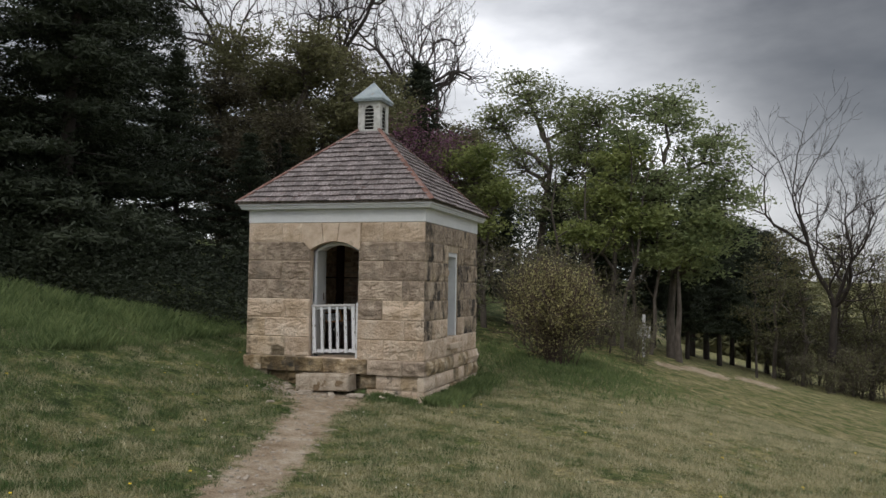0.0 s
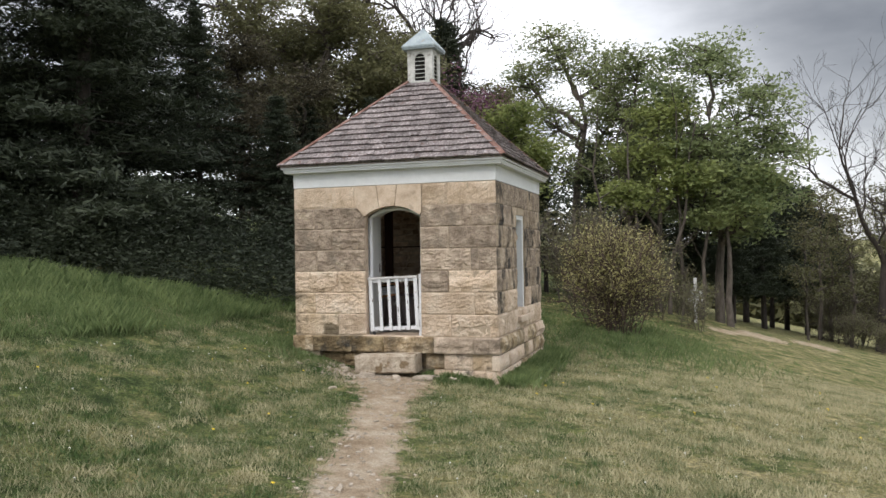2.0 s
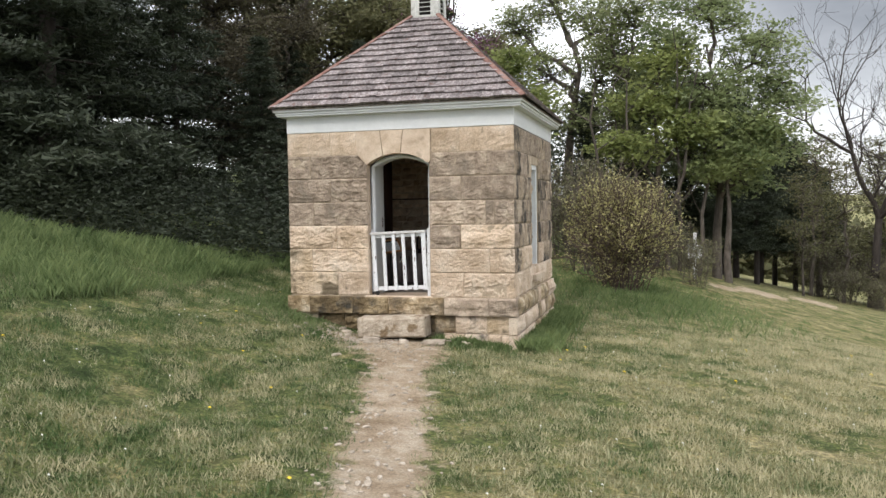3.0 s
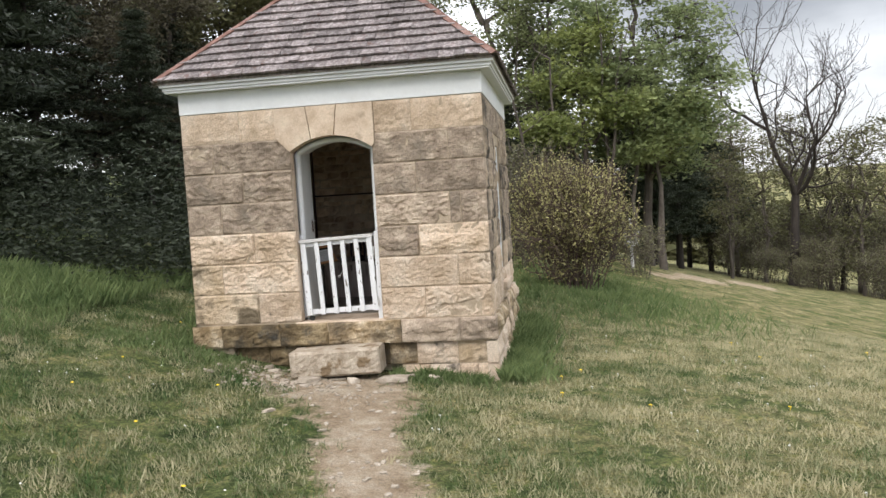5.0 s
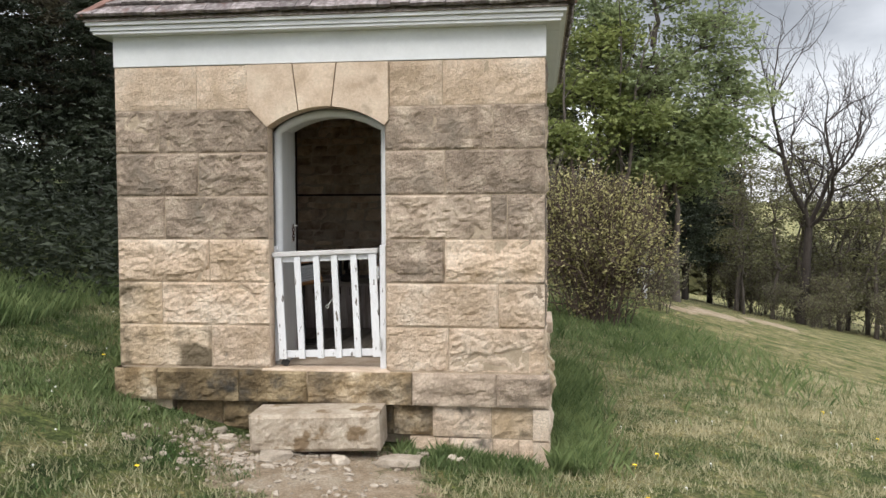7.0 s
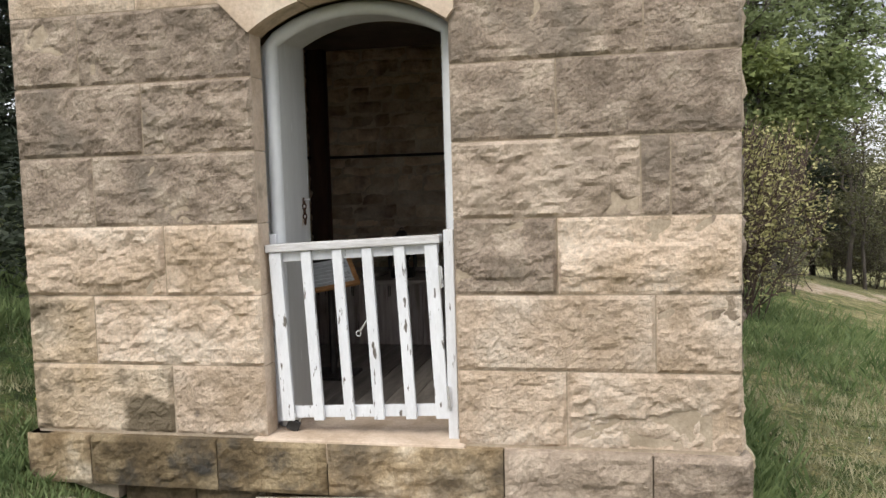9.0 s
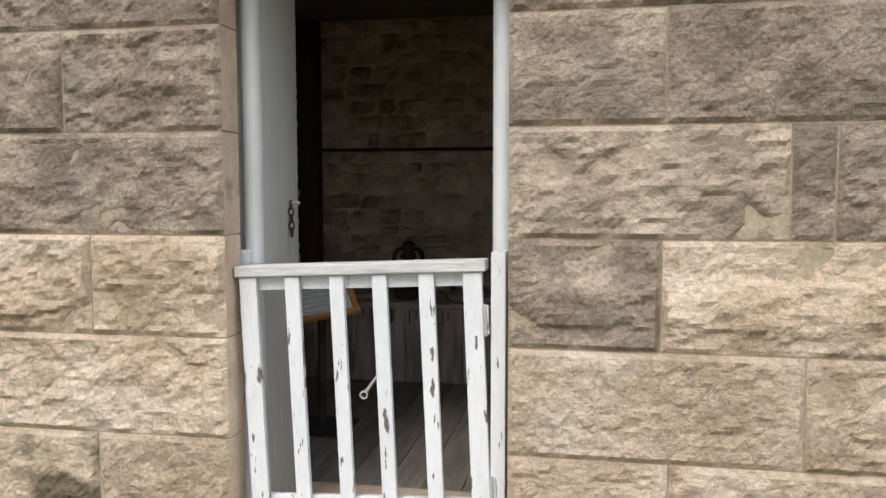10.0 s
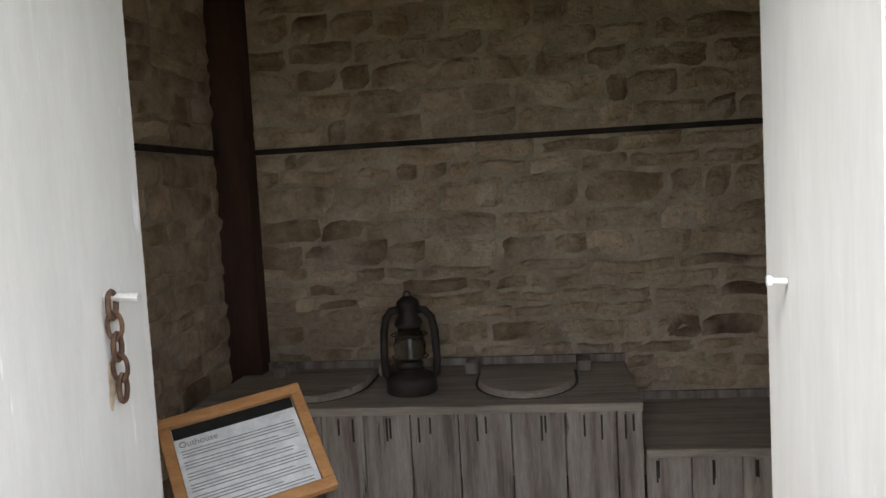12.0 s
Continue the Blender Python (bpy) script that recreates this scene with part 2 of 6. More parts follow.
FLOOR_WOOD = mat("floor_board_wood", [(0.16, 0.14, 0.12), (0.26, 0.23, 0.20)], 6, 0.8, 0.4, 40, stretch=(4, 0.4, 4), rand=0.15)
BROWN_BOARD = mat("red_brown_board", [(0.055, 0.03, 0.022), (0.09, 0.05, 0.037)], 5, 0.8, 0.3, 40, stretch=(3, 3, 0.4))
CEIL = mat("ceiling_boards", [(0.16, 0.13, 0.11), (0.22, 0.18, 0.15)], 5, 0.9, 0.3, 40)
# near-black that paints in the shade behind the cupola louvers
LOUVER_SHADE = mat("louver_shade_black", [(0.010, 0.009, 0.008), (0.022, 0.02, 0.018)], 8, 0.95, 0.2, 40)
IRON = mat("dark_lantern_metal", [(0.025, 0.023, 0.022), (0.06, 0.05, 0.045)], 12, 0.55, 0.2, 60, spec=0.5, metal=0.3)
RUST = mat("rusty_iron", [(0.05, 0.028, 0.02), (0.13, 0.075, 0.05)], 40, 0.8, 0.4, 120, metal=0.4)
RUST_WASH = mat("rust_washed_paint", [(0.30, 0.215, 0.14), (0.50, 0.43, 0.34)], 60, 0.7, 0.3, 90)
BLACK = mat("black_padlock", [(0.015, 0.015, 0.016), (0.03, 0.03, 0.03)], 20, 0.4, 0.1, 60, spec=0.5)
STEEL = mat("galvanised_steel", [(0.5, 0.5, 0.5), (0.65, 0.65, 0.64)], 30, 0.45, 0.1, 60, metal=0.6)
OAK = mat("honey_oak_frame", [(0.42, 0.20, 0.075), (0.55, 0.29, 0.12)], 14, 0.45, 0.15, 50, stretch=(1, 1, 4), spec=0.5)
PAPER = mat("white_sheet", [(0.72, 0.74, 0.75), (0.78, 0.80, 0.81)], 4, 0.5, 0)
INK = mat("grey_print", [(0.22, 0.22, 0.23), (0.30, 0.30, 0.31)], 40, 0.6, 0)
HEADER = mat("black_header", [(0.012, 0.014, 0.014), (0.03, 0.03, 0.03)], 20, 0.4, 0)
RUBBLE = mat("loose_limestone", [(0.28, 0.235, 0.18), (0.46, 0.40, 0.33)], 9, 0.9, 0.6, 50, rand=0.15)
BARK = mat("grey_brown_bark", [(0.06, 0.05, 0.043), (0.13, 0.112, 0.095)], 9, 0.95, 0.6, 30, stretch=(1, 1, 0.3))
BARK_DARK = mat("dark_bark", [(0.03, 0.025, 0.022), (0.06, 0.05, 0.045)], 9, 0.95, 0.6, 30, stretch=(1, 1, 0.3))
SIGN_GREY = mat("grey_board", [(0.38, 0.38, 0.38), (0.5, 0.5, 0.5)], 9, 0.7, 0)
LEAF_GREEN = leaf_mat("spring_leaves", (0.105, 0.14, 0.065), (0.27, 0.315, 0.155), 0.5, 0.6, 2.2)
LEAF_BRIGHT = leaf_mat("bright_spring_leaves", (0.11, 0.145, 0.06), (0.28, 0.32, 0.135), 0.45, 0.6, 2.2)
LEAF_PALE = leaf_mat("pale_new_leaves", (0.12, 0.145, 0.065), (0.24, 0.27, 0.125), 0.4, 0.8, 2.0)
LEAF_LIME = leaf_mat("yellow_green_leaves", (0.11, 0.14, 0.045), (0.27, 0.305, 0.105), 0.45, 0.9, 2.2)
TWIG_RED = mat("red_brown_twigs", [(0.06, 0.042, 0.036), (0.125, 0.09, 0.075)], 9, 0.9, 0.3, 40)
LEAF_OLIVE = leaf_mat("olive_spring_leaves", (0.085, 0.09, 0.045), (0.17, 0.165, 0.08))
NEEDLES = leaf_mat("cedar_needles", (0.016, 0.023, 0.014), (0.044, 0.055, 0.031), 0.15)
LEAF_DULL = leaf_mat("dull_brown_buds", (0.045, 0.042, 0.028), (0.105, 0.092, 0.055), 0.25, 0.8, 1.8)
LEAF_PINK = leaf_mat("redbud_blossom", (0.13, 0.06, 0.095), (0.20, 0.10, 0.15), 0.2)
LEAF_BUSH = leaf_mat("bush_leaves", (0.13, 0.125, 0.05), (0.46, 0.43, 0.20), 0.35, 4.0, 2.5)
LEAF_DRY = leaf_mat("olive_brown_twig_leaves", (0.085, 0.08, 0.05), (0.17, 0.165, 0.09), 0.35, 0.35, 2.4)
GRASS_BLADE = leaf_mat("mown_grass_blade", (0.055, 0.10, 0.028), (0.42, 0.38, 0.235), 0.2, 2.2, 3.0, 0.26)
TALL_BLADE = leaf_mat("tall_grass_blade", (0.06, 0.10, 0.035), (0.21, 0.265, 0.11), 0.3, 2.0, 2.0)
FLOWER_Y = mat("yellow_petals", [(0.65, 0.45, 0.02), (0.75, 0.55, 0.03)], 20, 0.6, 0)
FLOWER_W = mat("white_petals", [(0.6, 0.6, 0.55), (0.7, 0.7, 0.66)], 20, 0.6, 0)


def ground_mat():
    """Mown grass with straw patches; a trodden path of pale soil and grit where the mask says so; a gravel road."""
    m = bpy.data.materials.new("turf_and_path")
    m.use_nodes = True
    N, L = m.node_tree.nodes, m.node_tree.links
    b = N["Principled BSDF"]
    b.inputs["Roughness"].default_value = 0.95
    b.inputs["Specular IOR Level"].default_value = 0.15
    pos = N.new("ShaderNodeNewGeometry").outputs["Position"]

    def nz(s, d=6, r=0.6):
        n = N.new("ShaderNodeTexNoise")
        n.inputs["Scale"].default_value, n.inputs["Detail"].default_value, n.inputs["Roughness"].default_value = s, d, r
        L.new(pos, n.inputs["Vector"])
        return n.outputs["Fac"]

    def ramp(fac, stops):
        r = N.new("ShaderNodeValToRGB")
        e = r.color_ramp.elements
        e[0].position, e[0].color = stops[0][0], (*stops[0][1], 1)
        e[1].position, e[1].color = stops[-1][0], (*stops[-1][1], 1)
        for p, c in stops[1:-1]:
            e.new(p).color = (*c, 1)
        L.new(fac, r.inputs["Fac"])
        return r.outputs["Color"]

    def mix(f, a, c, mode="MIX"):
        x = N.new("ShaderNodeMix")
        x.data_type, x.blend_type = "RGBA", mode
        if isinstance(f, float):
            x.inputs["Factor"].default_value = f
        else:
            L.new(f, x.inputs["Factor"])
        L.new(a, x.inputs["A"])
        L.new(c, x.inputs["B"])
        return x.outputs["Result"]

    px = N.new("ShaderNodeSeparateXYZ")
    L.new(pos, px.inputs["Vector"])
    drier = N.new("ShaderNodeMapRange")
    drier.inputs["From Min"].default_value, drier.inputs["From Max"].default_value = -1.5, 5.0
    drier.inputs["To Min"].default_value, drier.inputs["To Max"].default_value = -0.05, 0.06
    L.new(px.outputs["X"], drier.inputs["Value"])
    patchy = N.new("ShaderNodeMath")
    L.new(nz(1.9, 9, 0.74), patchy.inputs[0])
    L.new(drier.outputs["Result"], patchy.inputs[1])
    turf = ramp(patchy.outputs["Value"], [(0.36, (0.040, 0.062, 0.020)), (0.47, (0.10, 0.125, 0.045)), (0.56, (0.19, 0.18, 0.085)), (0.68, (0.31, 0.275, 0.16))])
    fine = ramp(nz(35, 5, 0.7), [(0.32, (0.38, 0.40, 0.36)), (0.5, (0.9, 0.9, 0.88)), (0.68, (1.6, 1.55, 1.45))])
    turf = mix(1.0, turf, fine, "MULTIPLY")
    turf = mix(1.0, turf, ramp(nz(7, 6, 0.75), [(0.35, (0.55, 0.6, 0.5)), (0.5, (1.0, 1.0, 1.0)), (0.66, (1.5, 1.4, 1.25))]), "MULTIPLY")
    soil = ramp(nz(3.0, 8, 0.7), [(0.35, (0.27, 0.20, 0.13)), (0.5, (0.42, 0.33, 0.235)), (0.65, (0.54, 0.46, 0.36))])
    soil = mix(1.0, soil, ramp(nz(60, 4, 0.7), [(0.3, (0.6, 0.6, 0.6)), (0.7, (1.25, 1.25, 1.25))]), "MULTIPLY")
    at = N.new("ShaderNodeAttribute")
    at.attribute_name = "trodden"
    add = N.new("ShaderNodeMath")
    add.operation = "MULTIPLY_ADD"
    add.inputs[1].default_value, add.inputs[2].default_value = 2.3, -1.15
    L.new(nz(4.5, 7, 0.75), add.inputs[0])
    s = N.new("ShaderNodeMath")
    s.operation = "ADD"
    L.new(at.outputs["Fac"], s.inputs[0])
    L.new(add.outputs["Value"], s.inputs[1])
    mr = N.new("ShaderNodeMapRange")
    mr.inputs["From Min"].default_value, mr.inputs["From Max"].default_value = 0.36, 0.64
    L.new(s.outputs["Value"], mr.inputs["Value"])
    col = mix(mr.outputs["Result"], turf, soil)
    L.new(col, b.inputs["Base Color"])
    bp = N.new("ShaderNodeBump")
    bp.inputs["Strength"].default_value, bp.inputs["Distance"].default_value = 1.0, 0.05
    L.new(nz(45, 6, 0.7), bp.inputs["Height"])
    L.new(bp.outputs["Normal"], b.inputs["Normal"])
    return m


GROUND = ground_mat()


# ---------------------------------------------------------------- builders
def part(name, bm, material, parent=None, label="", smooth=False):
    me = bpy.data.meshes.new(name)
    bmesh.ops.recalc_face_normals(bm, faces=bm.faces[:])
    bm.to_mesh(me)
    bm.free()
    me.materials.append(material)
    if smooth:
        me.polygons.foreach_set("use_smooth", [True] * len(me.polygons))
    ob = new(name, me)
    ob.parent = parent
    return tagged(ob, label=label) if label else ob


def mesh_part(name, verts, faces, material, parent=None, label="", smooth=False):
    me = bpy.data.meshes.new(name)
    me.from_pydata(verts, [], faces)
    me.materials.append(material)
    if smooth:
        me.polygons.foreach_set("use_smooth", [True] * len(me.polygons))
    ob = new(name, me)
    ob.parent = parent
    return tagged(ob, label=label) if label else ob


def thing(name, at, label, category, group="", kind="", turn=0):
    ob = new(name)
    ob.empty_display_size = 0.1
    ob.matrix_basis = pose(*at, 0, 0, turn)
    return tagged(ob, label, category, group, kind)


def box(bm, x0, x1, y0, y1, z0, z1, bevel=0.0):
    vs = [bm.verts.new(p) for p in ((x0, y0, z0), (x1, y0, z0), (x1, y1, z0), (x0, y1, z0), (x0, y0, z1), (x1, y0, z1), (x1, y1, z1), (x0, y1, z1))]
    fs = [bm.faces.new([vs[i] for i in q]) for q in ((0, 3, 2, 1), (4, 5, 6, 7), (0, 1, 5, 4), (1, 2, 6, 5), (2, 3, 7, 6), (3, 0, 4, 7))]
    if bevel:
        edges = list({e for f in fs for e in f.edges})
        bmesh.ops.bevel(bm, geom=edges, offset=bevel, segments=2, affect="EDGES", profile=0.6)
    return bm


def boxed(*a, **k):
    return box(bmesh.new(), *a, **k)


def prism(bm, pts, y0, y1):
    """A polygon in x and z, made solid from y0 to y1."""
    a = [bm.verts.new((x, y0, z)) for x, z in pts]
    b = [bm.verts.new((x, y1, z)) for x, z in pts]
    bm.faces.new(a)
    bm.faces.new(b[::-1])
    for i in range(len(pts)):
        j = (i + 1) % len(pts)
        bm.faces.new((a[j], a[i], b[i], b[j]))
    return bm


def tube(bm, pts, radii, sides=10, cap=True):
    """A round bar along points, with a radius at each."""
    rings = []
    pts = [Vector(p) for p in pts]
    if not hasattr(radii, "__len__"):
        radii = [radii] * len(pts)
    up = None
    for i, p in enumerate(pts):
        d = (pts[min(i + 1, len(pts) - 1)] - pts[max(i - 1, 0)]).normalized()
        if up is None or abs(up.dot(d)) > 0.95:
            up = Vector((0, 0, 1)) if abs(d.z) < 0.9 else Vector((0, 1, 0))
        s = d.cross(up).normalized()
        up = s.cross(d).normalized()
        rings.append([bm.verts.new(p + radii[i] * (math.cos(2 * math.pi * k / sides) * s + math.sin(2 * math.pi * k / sides) * up)) for k in range(sides)])
    for a, b in zip(rings, rings[1:]):
        for k in range(sides):
            bm.faces.new((a[k], a[(k + 1) % sides], b[(k + 1) % sides], b[k]))
    if cap:
        bm.faces.new(rings[0][::-1])
        bm.faces.new(rings[-1])
    return bm


def ring(bm, centre, axis_u, axis_v, ru, rv, r, n=20, sides=8):
    c, u, v = Vector(centre), Vector(axis_u).normalized(), Vector(axis_v).normalized()
    w = u.cross(v)
    loops = []
    for i in range(n):
        a = 2 * math.pi * i / n
        o = (u * math.cos(a) * ru + v * math.sin(a) * rv)
        d = (u * math.cos(a) / ru + v * math.sin(a) / rv).normalized()
        loops.append([bm.verts.new(c + o + r * (math.cos(2 * math.pi * k / sides) * d + math.sin(2 * math.pi * k / sides) * w)) for k in range(sides)])
    for i in range(n):
        a, b = loops[i], loops[(i + 1) % n]
        for k in range(sides):
            bm.faces.new((a[k], a[(k + 1) % sides], b[(k + 1) % sides], b[k]))
    return bm


def smooth(a, b, v):
    t = min(1.0, max(0.0, (v - a) / (b - a)))
    return t * t * (3 - 2 * t)


def rock_block(w, h, depth, bulge, seed, step=0.04, chamfer=0.002, margin=0.013, ragged=0.0):
    """A quarry-faced block from x 0 to w and z 0 to h: its face, towards -y, is split along a few uneven ledges."""
    nx, nz = max(4, int(w / step)), max(4, int(h / step))
    rng = random.Random(seed)
    ox, oy = rng.uniform(-50, 50), rng.uniform(-50, 50)
    rugged = rng.choice((0.45, 0.75, 0.95, 1.15, 1.35))
    ledges = [(h * rng.uniform(0.18, 0.45), rng.uniform(0.25, 0.6), rng.uniform(-1.5, 1.5)), (h * rng.uniform(0.5, 0.85), rng.uniform(-0.35, 0.35), rng.uniform(-1.5, 1.5))]
    verts, faces = [], []
    for j in range(nz + 1):
        for i in range(nx + 1):
            x, z = w * i / nx, h * j / nz
            e = min(x, w - x, z, h - z)
            s = min(1.0, e / margin)
            s = s * s * (3 - 2 * s)
            wx, wz = x + 0.04 * noise.noise(Vector((x * 9 + ox, z * 9, 3.1))), z + 0.04 * noise.noise(Vector((x * 9, z * 9 + oy, 7.7)))
            n1 = noise.noise(Vector((x * 2.6 + ox, z * 3.6 + oy, seed * 0.37)))
            n2 = noise.noise(Vector((wx * 8 + ox, wz * 11 + oy, seed * 0.7)))
            n3 = noise.noise(Vector((wx * 22 + ox, wz * 30 + oy, seed * 0.2)))
            n4 = noise.noise(Vector((wx * 55 + ox, wz * 65 + oy, seed * 0.9)))
            shelf = 0.0
            for zl, size, k in ledges:
                line = zl + 0.05 * noise.noise(Vector((x * 5 + ox, k, 0.5))) + 0.018 * noise.noise(Vector((x * 19 + ox, k, 2.5)))
                here = smooth(-0.15, 0.25, noise.noise(Vector((x * 2.2 + ox, k * 3, 8.1))) + 0.05)
                shelf += size * here * smooth(-0.007, 0.009, z - line) * (1 - smooth(0.05, 0.16, z - line))
            y = -s * bulge * (0.26 + rugged * (0.5 * n1 + 0.95 * shelf + 0.40 * n2 + 0.30 * n3)) - (0.25 + 0.75 * s) * (0.0040 * n3 + 0.0052 * n4)
            if e <= 0:
                y += chamfer
            if ragged:
                x, z = x + ragged * noise.noise(Vector((x * 7 + ox, z * 7, 1.7))), z + ragged * noise.noise(Vector((x * 7, z * 7 + oy, 5.3)))
            verts.append((x, y, z))
    q = nx + 1
    for j in range(nz):
        for i in range(nx):
            a = j * q + i
            faces.append((a, a + 1, a + q + 1, a + q))
    base = len(verts)
    border = [i for i in range(q)] + [j * q + nx for j in range(1, nz + 1)] + [nz * q + i for i in range(nx - 1, -1, -1)] + [j * q for j in range(nz - 1, 0, -1)]
    for k in border:
        verts.append((verts[k][0], depth, verts[k][2]))
    m = len(border)
    for k in range(m):
        faces.append((border[(k + 1) % m], border[k], base + k, base + (k + 1) % m))
    return verts, faces


SEED = [0]


def sides_from(w, h, step):
    """How many faces of a block belong to its rock face; its sides follow them."""
    return max(4, int(w / step)) * max(4, int(h / step))


def lay_block(parent, x0, x1, z0, z1, material, at, turn, bulge=0.03, depth=0.11, step=0.04, gap=0.0028, name="stone_block", label="", smooth_sides=False, ragged=0.0):
    """One block laid into a wall, whose face runs along local x; at and turn carry the wall's own frame."""
    SEED[0] += 1
    v, f = rock_block(x1 - x0 - 2 * gap, z1 - z0 - 2 * gap, depth, bulge, SEED[0], step, ragged=ragged)
    ob = mesh_part(name, v, f, material, parent, label)
    if smooth_sides:
        ob.data.materials.append(STONE_SMOOTH)
        for k in range(sides_from(x1 - x0 - 2 * gap, z1 - z0 - 2 * gap, step), len(f)):
            ob.data.polygons[k].material_index = 1
    ob.matrix_basis = pose(*at, 0, 0, turn) @ Matrix.Translation((x0 + gap, 0, z0 + gap))
    return ob


# ---------------------------------------------------------------- ground
WAY = [(0.05, -0.45), (0.42, -1.15), (0.95, -2.8), (1.36, -4.1), (1.70, -5.4), (2.15, -6.9), (3.3, -9.6), (5.3, -13.0), (8.0, -17.0)]
ROAD = [(4.7, 13.6), (5.6, 14.4), (6.8, 15.4), (8.4, 17.0)]
FAR_ROAD = [(2.0, 42.0), (12.0, 43.0), (30.0, 41.0), (60.0, 36.0)]
X_KEYS = [-60, -20, -10, -6, -4.2, -3.2, -2.4, -1.8, -1.2, -0.4, 0.8, 1.6, 2.4, 4.2, 5.6, 9, 14, 30, 80]
Z_KEYS = [8, 3.2, 1.7, 1.0, 0.48, 0.20, 0.0, -0.12, -0.30, -0.50, -0.56, -0.66, -0.70, -0.86, -0.98, -1.35, -2.1, -4.2, -7.0]
Z_BACK = [8, 3.2, 1.7, 1.0, 0.50, 0.26, 0.10, 0.0, -0.10, -0.22, -0.38, -0.48, -0.60, -1.00, -1.36, -2.15, -3.1, -5.0, -7.0]


def near_line(x, y, line):
    best = 1e9
    for (ax, ay), (bx, by) in zip(line, line[1:]):
        t = ((x - ax) * (bx - ax) + (y - ay) * (by - ay)) / ((bx - ax) ** 2 + (by - ay) ** 2)
        t = min(1.0, max(0.0, t))
        best = min(best, math.hypot(x - ax - t * (bx - ax), y - ay - t * (by - ay)))
    return best


def height(x, y):
    back = smooth(0.5, 8.5, y)
    z = float(np.interp(x, X_KEYS, Z_KEYS)) * (1 - back) + float(np.interp(x, X_KEYS, Z_BACK)) * back
    right = smooth(0.5, 5.0, x)
    z += 0.055 * max(0.0, min(-y - 3.0, 12)) * right
    z -= 0.055 * max(0.0, min(y - 16.5, 45.0)) * smooth(-1, 5, x)
    z -= 0.25 * smooth(-2, -9, y) * smooth(-1, -6, x)
    z += 0.03 * noise.noise(Vector((x * 0.9, y * 0.9, 0))) * (1 if abs(x) > 3 or abs(y) > 3 else 0.4)
    d = math.hypot(x, y)
    far = smooth(50, 120, d)
    valley = -7.5 + 2.0 * noise.noise(Vector((x * 0.006, y * 0.006, 3))) + 13.0 * smooth(170, 480, d)
    return z * (1 - far) + far * valley


def trodden(x, y):
    d = near_line(x, y, WAY)
    width = 0.32 + 0.34 * smooth(-2.0, -0.5, y)
    m = 1.0 - smooth(width * 0.2, width * 1.7, d)
    if y > -0.2:
        m *= 0.6
    road = 1.15 * (1.0 - smooth(0.25, 0.65, near_line(x, y, ROAD)))
    if y > 30:
        road = max(road, 1.2 * (1.0 - smooth(1.0, 2.2, near_line(x, y, FAR_ROAD))))
    if y < 0:
        m = max(m, 0.62 * (1.0 - smooth(0.1, 0.6, math.hypot((x + 0.55) * 0.9, (y + 0.35) * 1.3))))
    return max(m, road)


def spaced(a, b, fine_a, fine_b, step):
    v = list(np.arange(fine_a, fine_b + 1e-6, step))
    s, p = step, fine_b
    while p < b:
        s *= 1.22
        p += s
        v.append(min(p, b))
    s, p = step, fine_a
    while p > a:
        s *= 1.22
        p -= s
        v.insert(0, max(p, a))
    return v


def build_ground():
    xs, ys = spaced(-900, 900, -7, 9, 0.2), spaced(-900, 900, -13, 9, 0.2)
    verts = [(x, y, height(x, y)) for y in ys for x in xs]
    q = len(xs)
    faces = [(j * q + i, j * q + i + 1, (j + 1) * q + i + 1, (j + 1) * q + i) for j in range(len(ys) - 1) for i in range(q - 1)]
    g = mesh_part("ground", verts, faces, GROUND, smooth=True)
    a = g.data.attributes.new("trodden", "FLOAT", "POINT")
    a.data.foreach_set("value", [trodden(x, y) for x, y, _ in verts])
    tagged(g, "mown grass slope with a trodden pale dirt path", "ground", kind="structure")


build_ground()

# ---------------------------------------------------------------- the stone outhouse
X0, X1, D, TOP = -1.50, 1.557, 3.06, 2.135
DL, DR, SPRING, CROWN = -0.372, 0.458, 1.70, 1.835
COURSE = 0.305
house = thing("outhouse", (0.03, 1.53, -0.6), "small square limestone outhouse with a shingled pyramid roof and cupola", "outhouse")
HOUSE_INV = house.matrix_basis.inverted()


def of_house(ob):
    ob.matrix_parent_inverse = HOUSE_INV
    return ob


def arch_z(x, lift=0.0):
    """Underside of the door arch, a flat segment of a circle."""
    c, half = (DL + DR) / 2, (DR - DL) / 2
    r = (half * half + (CROWN - SPRING) ** 2) / (2 * (CROWN - SPRING))
    return CROWN - r + math.sqrt(max(0.0, (r + lift) ** 2 - (x - c) ** 2))


